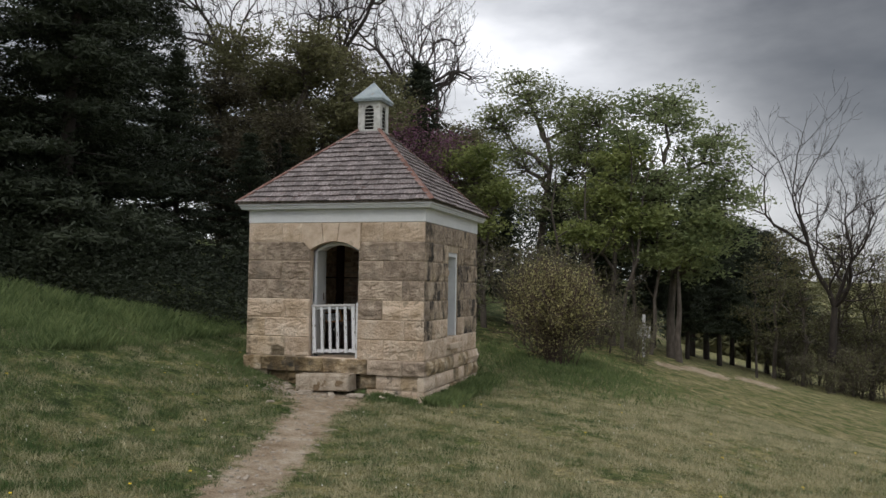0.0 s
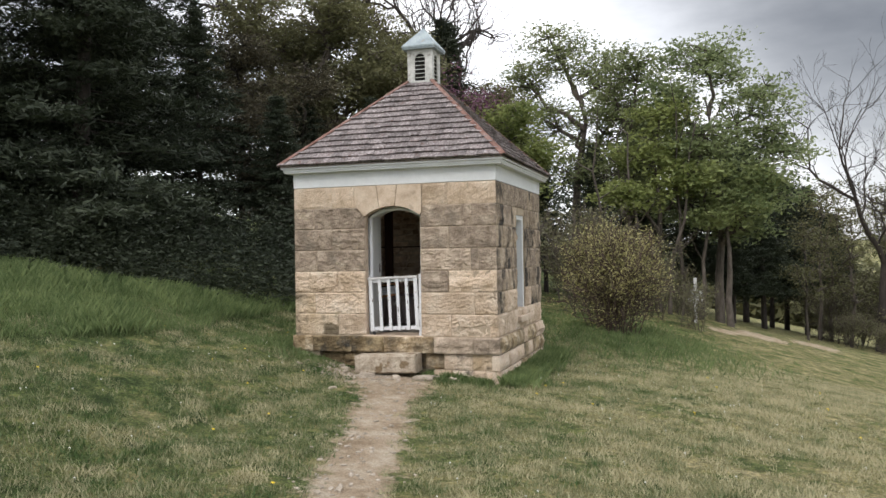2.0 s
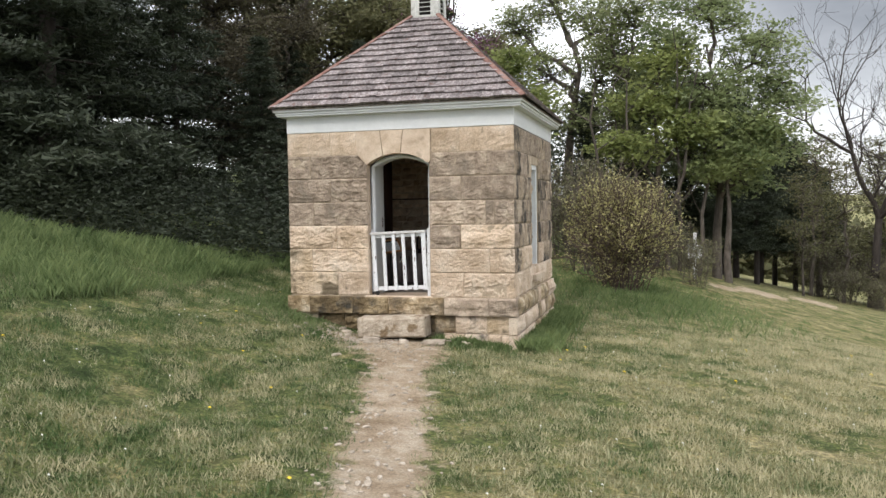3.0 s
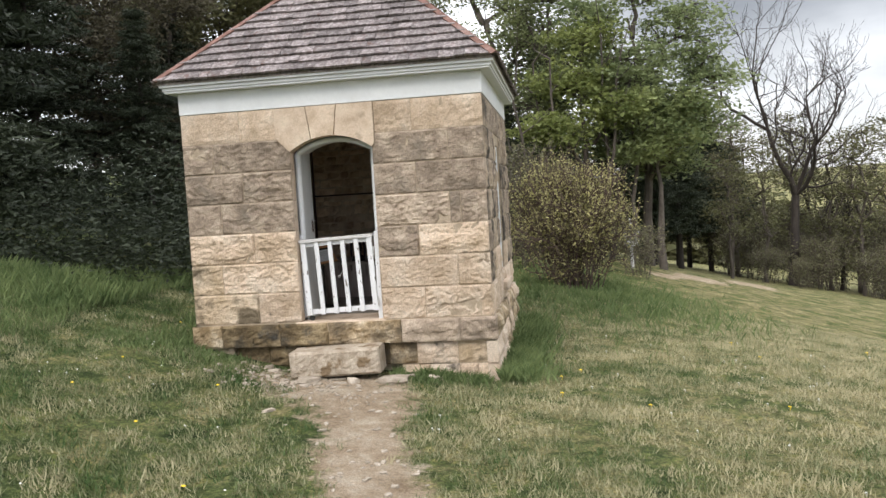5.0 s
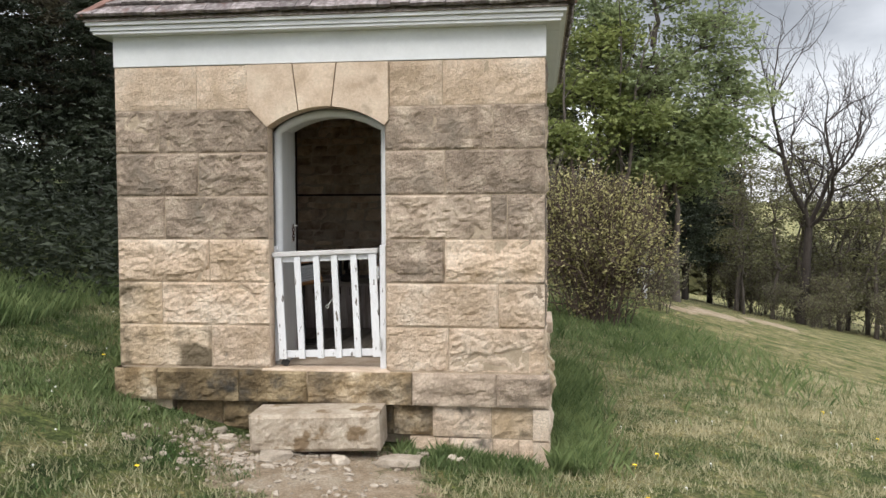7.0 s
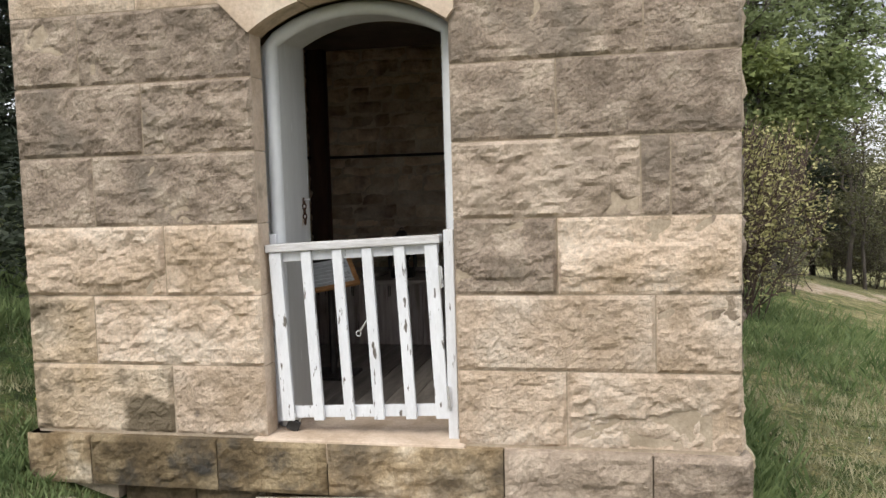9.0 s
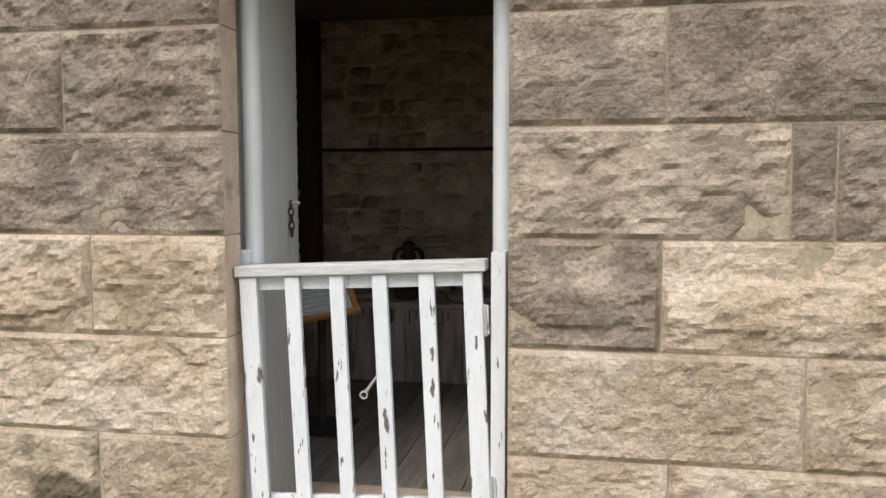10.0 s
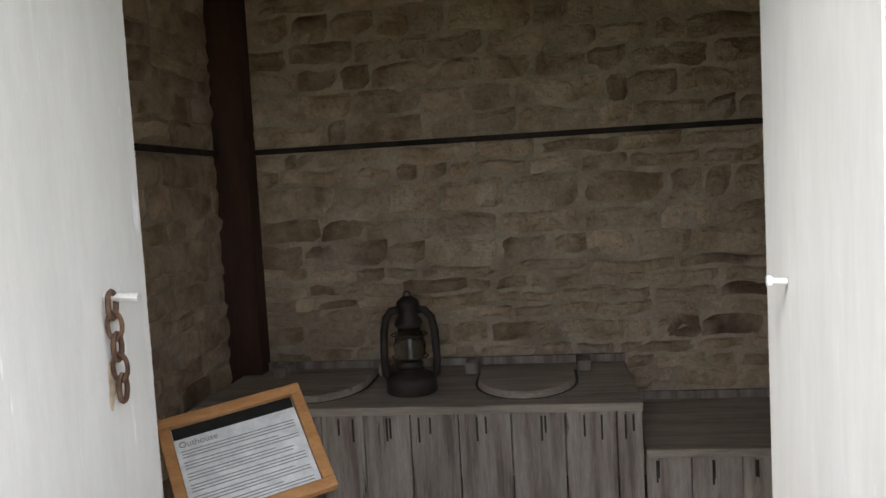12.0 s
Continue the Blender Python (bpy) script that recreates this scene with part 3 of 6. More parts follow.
def build_front_wall():
    wall = of_house(part("front_wall", boxed(X0 + 0.01, X1 - 0.01, 0.004, 0.45, -0.23, -0.11), MORTAR, house, "quarry-faced limestone block wall"))
    n = 16
    for y0, y1, e in ((0.004, 0.098, 0.006), (0.10, 0.45, 0.065)):
        a, b = DL - e, DR + e
        part("wall_core", boxed(X0 + 0.01, a, y0, y1, -0.108, SPRING), MORTAR, wall)
        part("wall_core", boxed(b, X1 - 0.01, y0, y1, -0.108, SPRING), MORTAR, wall)
        curve = [(a + (b - a) * i / n, arch_z(DL + (DR - DL) * i / n) + e * 0.9) for i in range(1, n)]
        part("wall_core", prism(bmesh.new(), [(X0 + 0.01, SPRING + 0.001), (a, SPRING + 0.001)] + curve + [(b, SPRING + 0.001), (X1 - 0.01, SPRING + 0.001), (X1 - 0.01, TOP), (X0 + 0.01, TOP)], y0, y1), MORTAR, wall)
    T, G, S = STONE_TAN, STONE_GREY, STONE_SMOOTH
    left = [([-0.806], STONE_STAINED, T), ([-1.17], STONE_STAINED, T), ([-0.813], T, T), ([-1.137], G, G), ([-0.886], G, G), ([-1.175], G, G)]
    right = [([0.898], T, T), ([1.241], T, T), ([0.87], G, T), ([1.19, 1.30], STONE_PALE, G), ([0.875], G, G), ([1.205], G, G)]
    for c, (cuts, a, b) in enumerate(left):
        z0, z1 = c * COURSE, (c + 1) * COURSE
        xs = [X0 + 0.0, *cuts, DL]
        for k in range(len(xs) - 1):
            lay_block(wall, xs[k], xs[k + 1], z0, z1, (a, b)[k], (0, 0, 0), 0, bulge=0.027, step=0.014, smooth_sides=k == len(xs) - 2)
    for c, (cuts, a, b) in enumerate(right):
        z0, z1 = c * COURSE, (c + 1) * COURSE
        xs = [DR, *cuts, X1]
        for k in range(len(xs) - 1):
            lay_block(wall, xs[k], xs[k + 1], z0, z1, (a, b, b)[k], (0, 0, 0), 0, bulge=0.027, step=0.014, smooth_sides=k == 0)
    z0 = 6 * COURSE
    for x0, x1 in ((X0, -0.89), (-0.89, -0.512), (0.492, 0.86), (0.86, X1)):
        lay_block(wall, x0, x1, z0, TOP, T, (0, 0, 0), 0, bulge=0.014, step=0.03)
    # the three voussoirs, tooled smooth
    def curve_pts(a, b, k=6):
        return [(a + (b - a) * i / k, arch_z(a + (b - a) * i / k)) for i in range(k + 1)]
    g = 0.004
    shapes = [
        [(-0.508, TOP - g)] + [(-0.508, 1.84), (DL - 0.035, 1.735)] + curve_pts(DL, -0.146 - g) + [(-0.186 - g, TOP - g)],
        [(-0.186 + g, TOP - g)] + curve_pts(-0.146 + g, 0.088 - g) + [(0.128 - g, TOP - g)],
        [(0.128 + g, TOP - g)] + curve_pts(0.088 + g, DR) + [(DR + 0.03, 1.735), (0.488, 1.84), (0.488, TOP - g)],
    ]
    for pts in shapes:
        part("voussoir", prism(bmesh.new(), pts, -0.022, 0.11), S, wall, "smooth tooled arch stone")
    return wall


def build_base():
    """The plinth's long stones under the sill line and the rougher footing under them."""
    base = of_house(part("plinth", box(bmesh.new(), X0 + 0.0, X1 + 0.0, 0.0, D, -0.236, -0.012), MORTAR, house))
    part("footing_core", boxed(X0 + 0.10, X1 - 0.01, 0.12, D - 0.01, -1.2, -0.238), MORTAR, base)
    B, K, T, P = STONE_BASE, STONE_MOSS, STONE_TAN, STONE_PALE
    for x0, x1, m in ((X0 - 0.03, -1.21, B), (-1.21, -0.60, K), (-0.60, -0.10, K), (-0.10, 0.645, B), (0.645, 1.225, P), (1.225, X1 + 0.035, STONE_GREY)):
        lay_block(base, x0, x1, -0.235, -0.008, m, (0, -0.035, 0), 0, bulge=0.025, step=0.02)
    for x0, x1, m in ((-1.1, -0.75, K), (-0.75, -0.42, K), (-0.42, 0.1, K), (0.1, 0.5, K), (0.5, 0.78, B), (0.78, 1.19, T), (1.19, X1 + 0.0, STONE_STAINED)):
        lay_block(base, x0, x1, -0.46, -0.242, m, (0, 0.045 - 0.03 * (x0 > 0.7), 0), 0, bulge=0.03, step=0.025)
    for x0, x1 in ((0.62, 0.9), (0.9, 1.2), (1.2, 1.38), (1.38, X1 + 0.0)):
        lay_block(base, x0, x1, -0.80, -0.465, T, (0, 0.01, 0), 0, bulge=0.04, step=0.03)
    rng = random.Random(5)
    for z0, z1 in ((-0.235, -0.008), (-0.46, -0.24), (-0.66, -0.465), (-0.95, -0.665)):
        for side in (1, -1):
            y = -0.03
            while y < D:
                w = rng.uniform(0.3, 0.6)
                y1 = min(D + 0.03, y + w)
                if D - y1 < 0.2:
                    y1 = D + 0.03
                if side == 1:
                    lay_block(base, y, y1, z0, z1 - 0.004, T if rng.random() < 0.6 else B, (X1 + 0.03, 0, 0), 90, bulge=0.045, step=0.045)
                elif z1 > -0.3:
                    lay_block(base, -y1, -y, z0, z1, B, (X0 - 0.03, 0, 0), -90, bulge=0.03, step=0.06)
                y = y1
    return base


W0, W1, WZ0, WZ1 = 1.24, 1.84, 0.20, 1.72


def build_side_wall(x_face, turn, sign):
    """The wall with the window (sign 1) or the plain one; blocks run along y."""
    bm = bmesh.new()
    xa, xb = (x_face - 0.45, x_face - 0.012) if sign == 1 else (x_face + 0.012, x_face + 0.38)
    y0, y1 = 0.02, D - 0.02
    if sign == 1:
        box(bm, xa, xb, y0, W0, -0.9, TOP)
        box(bm, xa, xb, W1, y1, -0.9, TOP)
        box(bm, xa, xb, W0, W1, -0.9, WZ0)
        box(bm, xa, xb, W0, W1, WZ1, TOP)
    else:
        box(bm, xa, xb, y0, y1, -0.9, TOP)
    wall = of_house(part("side_wall", bm, MORTAR, house))
    rng = random.Random(11 + sign)
    for c in range(7):
        z0, z1 = c * COURSE, (c + 1) * COURSE
        if sign == 1 and 0 < c < 6 and z0 < WZ1:
            spans = [(0.0, W0), (W1, D)]
        else:
            spans = [(0.0, D)]
        for s0, s1 in spans:
            y = s0
            first = rng.uniform(0.25, 0.6)
            while y < s1 - 1e-6:
                e = y + first
                first = rng.uniform(0.4, 0.75)
                if s1 - e < 0.22:
                    e = s1
                m = STONE_TAN if c in (0, 1) and rng.random() < 0.8 else STONE_STREAK if rng.random() < 0.75 else STONE_GREY
                if sign == 1:
                    lay_block(wall, y, e, z0, z1, m, (x_face, 0, 0), 90, bulge=0.024 if c < 6 else 0.014, step=0.026)
                else:
                    lay_block(wall, -e, -y, z0, z1, m, (x_face, 0, 0), -90, bulge=0.03, step=0.07)
                y = e
    return wall


def build_back_wall():
    wall = of_house(part("back_wall", boxed(X0 + 0.01, X1 - 0.01, D - 0.452, D - 0.012, -0.9, TOP), MORTAR, house))
    rng = random.Random(3)
    for c in range(7):
        x = X0
        while x < X1 - 1e-6:
            e = x + rng.uniform(0.4, 0.75)
            if X1 - e < 0.25:
                e = X1
            lay_block(wall, -e, -x, c * COURSE, (c + 1) * COURSE, STONE_GREY, (0, D, 0), 180, bulge=0.03, step=0.08)
            x = e
    return wall


front_wall = build_front_wall()
plinth = build_base()
right_wall = build_side_wall(X1, 90, 1)
left_wall = build_side_wall(X0, -90, -1)
back_wall = build_back_wall()


def build_window():
    w = of_house(part("window", boxed(X1 - 0.30, X1 - 0.27, W0, W1, WZ0, WZ1), CUPOLA_PAINT, house, "white painted shuttered side window"))
    for y0, y1 in ((W0, W0 + 0.07), (W1 - 0.07, W1)):
        part("window_frame", boxed(X1 - 0.26, X1 - 0.03, y0 + 0.002, y1 - 0.002, WZ0, WZ1, bevel=0.008), WHITE, w)
    part("window_head", boxed(X1 - 0.26, X1 - 0.03, W0 + 0.072, W1 - 0.072, WZ1 - 0.07, WZ1, bevel=0.008), WHITE, w)
    part("window_sill", boxed(X1 - 0.2, X1 + 0.07, W0 - 0.05, W1 + 0.05, WZ0 - 0.10, WZ0 - 0.005, bevel=0.012), STONE_SMOOTH, w, "projecting limestone sill")
    n = 16
    for i in range(n):
        z = WZ0 + 0.05 + (WZ1 - WZ0 - 0.16) * i / (n - 1)
        ob = part("louver_slat", boxed(-0.03, 0.03, W0 + 0.07, W1 - 0.07, -0.006, 0.006), CUPOLA_PAINT, w)
        ob.matrix_basis = pose(X1 - 0.22, 0, z, 0, 35, 0)


build_window()


# frieze, cornice and roof
def band(name, material, o, z0, z1, t, label=""):
    """Four boards round the house, their faces o outside the walls."""
    for a in ((X0 - o, X1 + o, -o, -o + t), (X0 - o, X1 + o, D + o - t, D + o), (X0 - o, X0 - o + t, -o + t + 0.001, D + o - t - 0.001), (X1 + o - t, X1 + o, -o + t + 0.001, D + o - t - 0.001)):
        of_house(part(name, boxed(*a, z0, z1, bevel=0.004), material, house, label))


RO, RZ = 0.165, 2.44
CX, CY = (X0 + X1) / 2, D / 2
CUP = 0.205
CUP_Z = 3.84


def build_eaves():
    band("frieze_board", WHITE, 0.004, TOP + 0.004, 2.375, 0.2, "white painted frieze board")
    band("soffit_board", WHITE, 0.10, 2.352, 2.372, 0.3)
    band("cornice_moulding", WHITE, 0.112, 2.374, 2.405, 0.3, "white painted moulded cornice")
    band("cornice_fillet", WHITE, 0.135, 2.407, 2.432, 0.3)


def build_roof():
    rz = 2.434
    base = [(X0 - 0.15, -0.15), (X1 + 0.15, -0.15), (X1 + 0.15, D + 0.15), (X0 - 0.15, D + 0.15)]
    top = [(CX - CUP, CY - CUP), (CX + CUP, CY - CUP), (CX + CUP, CY + CUP), (CX - CUP, CY + CUP)]
    bm = bmesh.new()
    a = [bm.verts.new((x, y, rz)) for x, y in base]
    b = [bm.verts.new((x, y, CUP_Z)) for x, y in top]
    bm.faces.new(a[::-1])
    bm.faces.new(b)
    for i in range(4):
        j = (i + 1) % 4
        bm.faces.new((a[i], a[j], b[j], b[i]))
    deck = of_house(part("roof", bm, DARK_WOOD, house, "grey weathered wood shingle pyramid roof"))
    half = (X1 - X0) / 2 + RO
    run, rise = half - CUP, CUP_Z - RZ
    slope = math.hypot(run, rise)
    ang = math.degrees(math.atan2(rise, run))
    n = 15
    rng = random.Random(8)
    thick = 0.022
    for side in range(4):
        joined_v, joined_f = [], []
        frame_m = pose(CX, CY, 0, 0, 0, 90 * side) @ Matrix.Translation((0, -half, RZ + 0.008)) @ pose(0, 0, 0, ang, 0, 0)
        for c in range(n):
            s0 = slope * c / n
            s1 = min(slope, s0 + slope / n * 1.35)
            hw0 = half - (half - CUP) * s0 / slope
            x = -hw0
            while x < hw0 - 1e-4:
                w = rng.uniform(0.09, 0.19)
                e = min(hw0, x + w)
                if hw0 - e < 0.05:
                    e = hw0
                cut = half - (half - CUP) * s1 / slope
                xa, xb = max(x, -cut), min(e, cut)
                if xb <= xa:
                    xa = xb = max(-cut, min(cut, (x + e) / 2))
                    xb = xa + 0.002
                lift = 0.038 + rng.uniform(-0.004, 0.008)
                drop = rng.uniform(-0.008, 0.006)
                g = 0.0022
                v = [(x + g, s0 + drop, lift), (e - g, s0 + drop, lift + rng.uniform(-0.003, 0.003)), (max(xb - g, xa + 0.001), s1, 0.006), (xa, s1, 0.006),
                     (x + g, s0 + drop, lift - thick), (e - g, s0 + drop, lift - thick), (max(xb - g, xa + 0.001), s1, -0.004), (xa, s1, -0.004)]
                f = [(0, 1, 2, 3), (4, 7, 6, 5), (0, 4, 5, 1), (1, 5, 6, 2), (2, 6, 7, 3), (3, 7, 4, 0)]
                if side in (0, 1):
                    ob = mesh_part("shingle", v, f, SHINGLE, deck)
                    ob.matrix_basis = frame_m
                else:
                    k = len(joined_v)
                    joined_v += v
                    joined_f += [tuple(k + i for i in q) for q in f]
                x = e
        if joined_v:
            ob = mesh_part("shingle_field", joined_v, joined_f, SHINGLE_JOINED, deck)
            ob.matrix_basis = frame_m
            tagged(ob, kind="stuff")
    # hip boards
    for sx, sy in ((-1, -1), (1, -1), (1, 1), (-1, 1)):
        p0 = Vector((CX + sx * (half + 0.005), CY + sy * (half + 0.005), RZ + 0.035))
        p1 = Vector((CX + sx * CUP, CY + sy * CUP, CUP_Z + 0.04))
        d = (p1 - p0)
        for rot in (-1, 1):
            # the board lies in one roof slope beside the hip
            along = d.normalized()
            flat = Vector((-sx, 0, 0)) if rot < 0 else Vector((0, -sy, 0))
            across = (flat - flat.dot(along) * along).normalized() * 0.055
            nrm = across.cross(along).normalized()
            if nrm.z < 0:
                nrm = -nrm
            bm = bmesh.new()
            q = [p0, p0 + across, p1 + across * 0.8, p1]
            lo = [bm.verts.new(p) for p in q]
            hi = [bm.verts.new(p + nrm * 0.014) for p in q]
            bm.faces.new(lo)
            bm.faces.new(hi[::-1])
            for i in range(4):
                bm.faces.new((lo[i], lo[(i + 1) % 4], hi[(i + 1) % 4], hi[i]))
            part("hip_board", bm, RIDGE, deck, "red-brown hip board")


def build_cupola():
    # solid core, coloured near-black as the shaded inside seen between the slats
    cup = of_house(part("cupola", boxed(CX - CUP + 0.03, CX + CUP - 0.03, CY - CUP + 0.03, CY + CUP - 0.03, 3.72, 4.36), LOUVER_SHADE, house, "small white louvered cupola with tin cap"))
    part("cupola_base", boxed(CX - CUP - 0.02, CX + CUP + 0.02, CY - CUP - 0.02, CY + CUP + 0.02, 3.80, 3.875, bevel=0.006), CUPOLA_PAINT, cup)
    for sx in (-1, 1):
        for sy in (-1, 1):
            x, y = CX + sx * (CUP - 0.035), CY + sy * (CUP - 0.035)
            part("corner_post", boxed(x - 0.035, x + 0.035, y - 0.035, y + 0.035, 3.877, 4.37, bevel=0.005), CUPOLA_PAINT, cup)
    for side in range(4):
        m = pose(CX, CY, 0, 0, 0, 90 * side)
        arch = [(-0.085 * math.cos(math.pi * i / 10), 4.22 + 0.085 * math.sin(math.pi * i / 10)) for i in range(11)]
        bm = prism(bmesh.new(), [(-0.135, 4.37), (-0.135, 4.22)] + arch + [(0.135, 4.22), (0.135, 4.37)], -CUP + 0.004, -CUP + 0.024)
        ob = part("louver_head", bm, CUPOLA_PAINT, cup)
        ob.matrix_basis = m
        for x0, x1 in ((-0.135, -0.086), (0.086, 0.135)):
            ob = part("louver_stile", boxed(x0, x1, -CUP + 0.004, -CUP + 0.024, 3.877, 4.218), CUPOLA_PAINT, cup)
            ob.matrix_basis = m
        for i in range(6):
            ob = part("louver_slat", boxed(-0.092, 0.092, -0.013, 0.013, -0.004, 0.004), CUPOLA_PAINT, cup)
            ob.matrix_basis = m @ pose(0, -CUP + 0.014, 3.93 + 0.064 * i, 22, 0, 0)
    bm = bmesh.new()
    o = 0.275
    box(bm, CX - o + 0.01, CX + o - 0.01, CY - o + 0.01, CY + o - 0.01, 4.372, 4.395)
    a = [bm.verts.new((CX + sx * o, CY + sy * o, 4.397)) for sx, sy in ((-1, -1), (1, -1), (1, 1), (-1, 1))]
    a2 = [bm.verts.new((CX + sx * o, CY + sy * o, 4.425)) for sx, sy in ((-1, -1), (1, -1), (1, 1), (-1, 1))]
    t = bm.verts.new((CX, CY, 4.76))
    bm.faces.new(a[::-1])
    for i in range(4):
        bm.faces.new((a[i], a[(i + 1) % 4], a2[(i + 1) % 4], a2[i]))
        bm.faces.new((a2[i], a2[(i + 1) % 4], t))
    part("cupola_cap", bm, TIN, cup, "grey-blue tin pyramid cap")


build_eaves()
build_roof()
build_cupola()


# door frame, lining, sill
def build_door_frame():
    fr = of_house(part("door_frame", boxed(DL - 0.06, DL + 0.018, 0.19, 0.47, 0.0, SPRING - 0.02), WHITE, house, "white painted door frame and jamb lining"))
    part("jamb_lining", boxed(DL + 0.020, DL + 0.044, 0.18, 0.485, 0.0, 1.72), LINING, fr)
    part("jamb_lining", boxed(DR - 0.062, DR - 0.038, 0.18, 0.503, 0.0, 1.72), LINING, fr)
    part("jamb_lining", boxed(DR - 0.036, DR + 0.05, 0.19, 0.47, 0.0, 1.70), WHITE, fr)
    c, n = (DL + DR) / 2, 24
    xa, xb = DL + 0.012, DR - 0.030
    fy = 0.178
    pts = [(xa, fy, 0.0), (xa, fy, 0.6), (xa, fy, 1.2), (xa, fy, arch_z(xa) - 0.032)]
    pts += [(xa + (xb - xa) * i / n, fy, arch_z(xa + (xb - xa) * i / n) - 0.024) for i in range(1, n)]
    pts += [(xb, fy, arch_z(xb) - 0.032), (xb, fy, 1.2), (xb, fy, 0.6), (xb, fy, 0.0)]
    part("round_edge_moulding", tube(bmesh.new(), pts, 0.031, 12), WHITE, fr, "rounded white frame edge", smooth=True)
    m = 14
    pts = [(DL + 0.01 + (DR - DL - 0.02) * i / m, arch_z(DL + 0.01 + (DR - DL - 0.02) * i / m) - 0.003) for i in range(m + 1)]
    low = [(x, z - 0.028) for x, z in pts]
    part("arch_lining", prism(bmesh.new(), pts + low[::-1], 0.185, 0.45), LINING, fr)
    part("hinge_post", boxed(0.406, 0.448, 0.055, 0.140, 0.0, 0.872, bevel=0.004), WHITE_WORN, fr)
    part("latch_post", boxed(-0.396, -0.352, 0.126, 0.148, 0.03, 0.862, bevel=0.004), WHITE_WORN, fr)
    sill = of_house(part("door_sill", boxed(DL - 0.06, DR + 0.03, -0.030, 0.5, -0.10, 0.0, bevel=0.012), STONE_SMOOTH, house, "worn limestone door sill"))
    return fr


door_frame = build_door_frame()


def build_inside():
    fl = tagged(part("floor", boxed(X0 + 0.46, X1 - 0.46, 0.46, D - 0.46, -0.10, -0.03), DARK_WOOD), "old wooden board floor inside the outhouse", "floor", kind="structure")
    x = X0 + 0.462
    rng = random.Random(2)
    while x < X1 - 0.47:
        e = min(x + rng.uniform(0.12, 0.16), X1 - 0.462)
        part("floor_board", boxed(x + 0.003, e - 0.003, 0.47, D - 0.47, -0.028, -0.006), FLOOR_WOOD, fl)
        x = e
    tagged(part("ceiling", boxed(X0 + 0.3, X1 - 0.3, 0.3, D - 0.3, 2.06, 2.10), CEIL), "dark board ceiling", "ceiling", kind="structure")
    rng = random.Random(21)
    of_house(part("inner_mortar", boxed(X0 + 0.42, X1 - 0.46, D - 0.4590, D - 0.4525, -0.02, 2.06), MORTAR_IN, house))
    of_house(part("inner_mortar", boxed(X0 + 0.381, X0 + 0.4180, 0.46, D - 0.47, -0.02, 2.06), MORTAR_IN, house))
    # rubble facing of the inner walls
    for wall, length, base_at, turn, fine in ((back_wall, X1 - X0 - 0.86, (X0 + 0.41, D - 0.45, 0), 0, 0.03), (left_wall, D - 0.9, (X0 + 0.41, 0.45, 0), 90, 0.05),
                                              (right_wall, D - 0.9, (X1 - 0.45, D - 0.45, 0), -90, 0.06)):
        z = -0.02
        while z < 2.05:
            h = rng.uniform(0.05, 0.13)
            if z < 1.28 < z + h + 0.06:
                h = 1.283 - z
            if z + h > 2.06:
                h = 2.06 - z
            proud = 0.010
            cut = 0.012 if abs(z + h - 1.283) < 0.001 else 0.0
            x = 0.0
            while x < length - 1e-6:
                w = rng.uniform(0.08, 0.36)
                if length - x - w < 0.1:
                    w = length - x
                if wall is not right_wall or not (D - 0.45 - W1 < x + w and x < D - 0.45 - W0 and WZ0 < z + h and z < WZ1):
                    lay_block(wall, x, x + w, z, z + h - cut, STONE_INNER, pose(*base_at, 0, 0, turn) @ Vector((0, -proud, 0)), turn, bulge=rng.uniform(0.012, 0.024), depth=0.06, step=fine, gap=rng.uniform(0.002, 0.007), name="rubble_stone", ragged=0.020)
                x += w
            z += h
    # near-black strips stand in for the shadow line between upper and lower wall
    of_house(part("wall_strip", boxed(X0 + 0.546, X1 - 0.46, D - 0.482, D - 0.44, 1.270, 1.290, bevel=0.003), BARK_DARK, house, "thin dark strip drawn as the shadow line along the inner wall"))
    of_house(part("wall_strip", boxed(X0 + 0.38, X0 + 0.440, 0.47, D - 0.572, 1.270, 1.290, bevel=0.003), BARK_DARK, house))
    of_house(part("corner_board", boxed(X0 + 0.40, X0 + 0.545, D - 0.57, D - 0.47, 0.0, 2.06), BROWN_BOARD, house, "red-brown vertical corner board"))


build_inside()


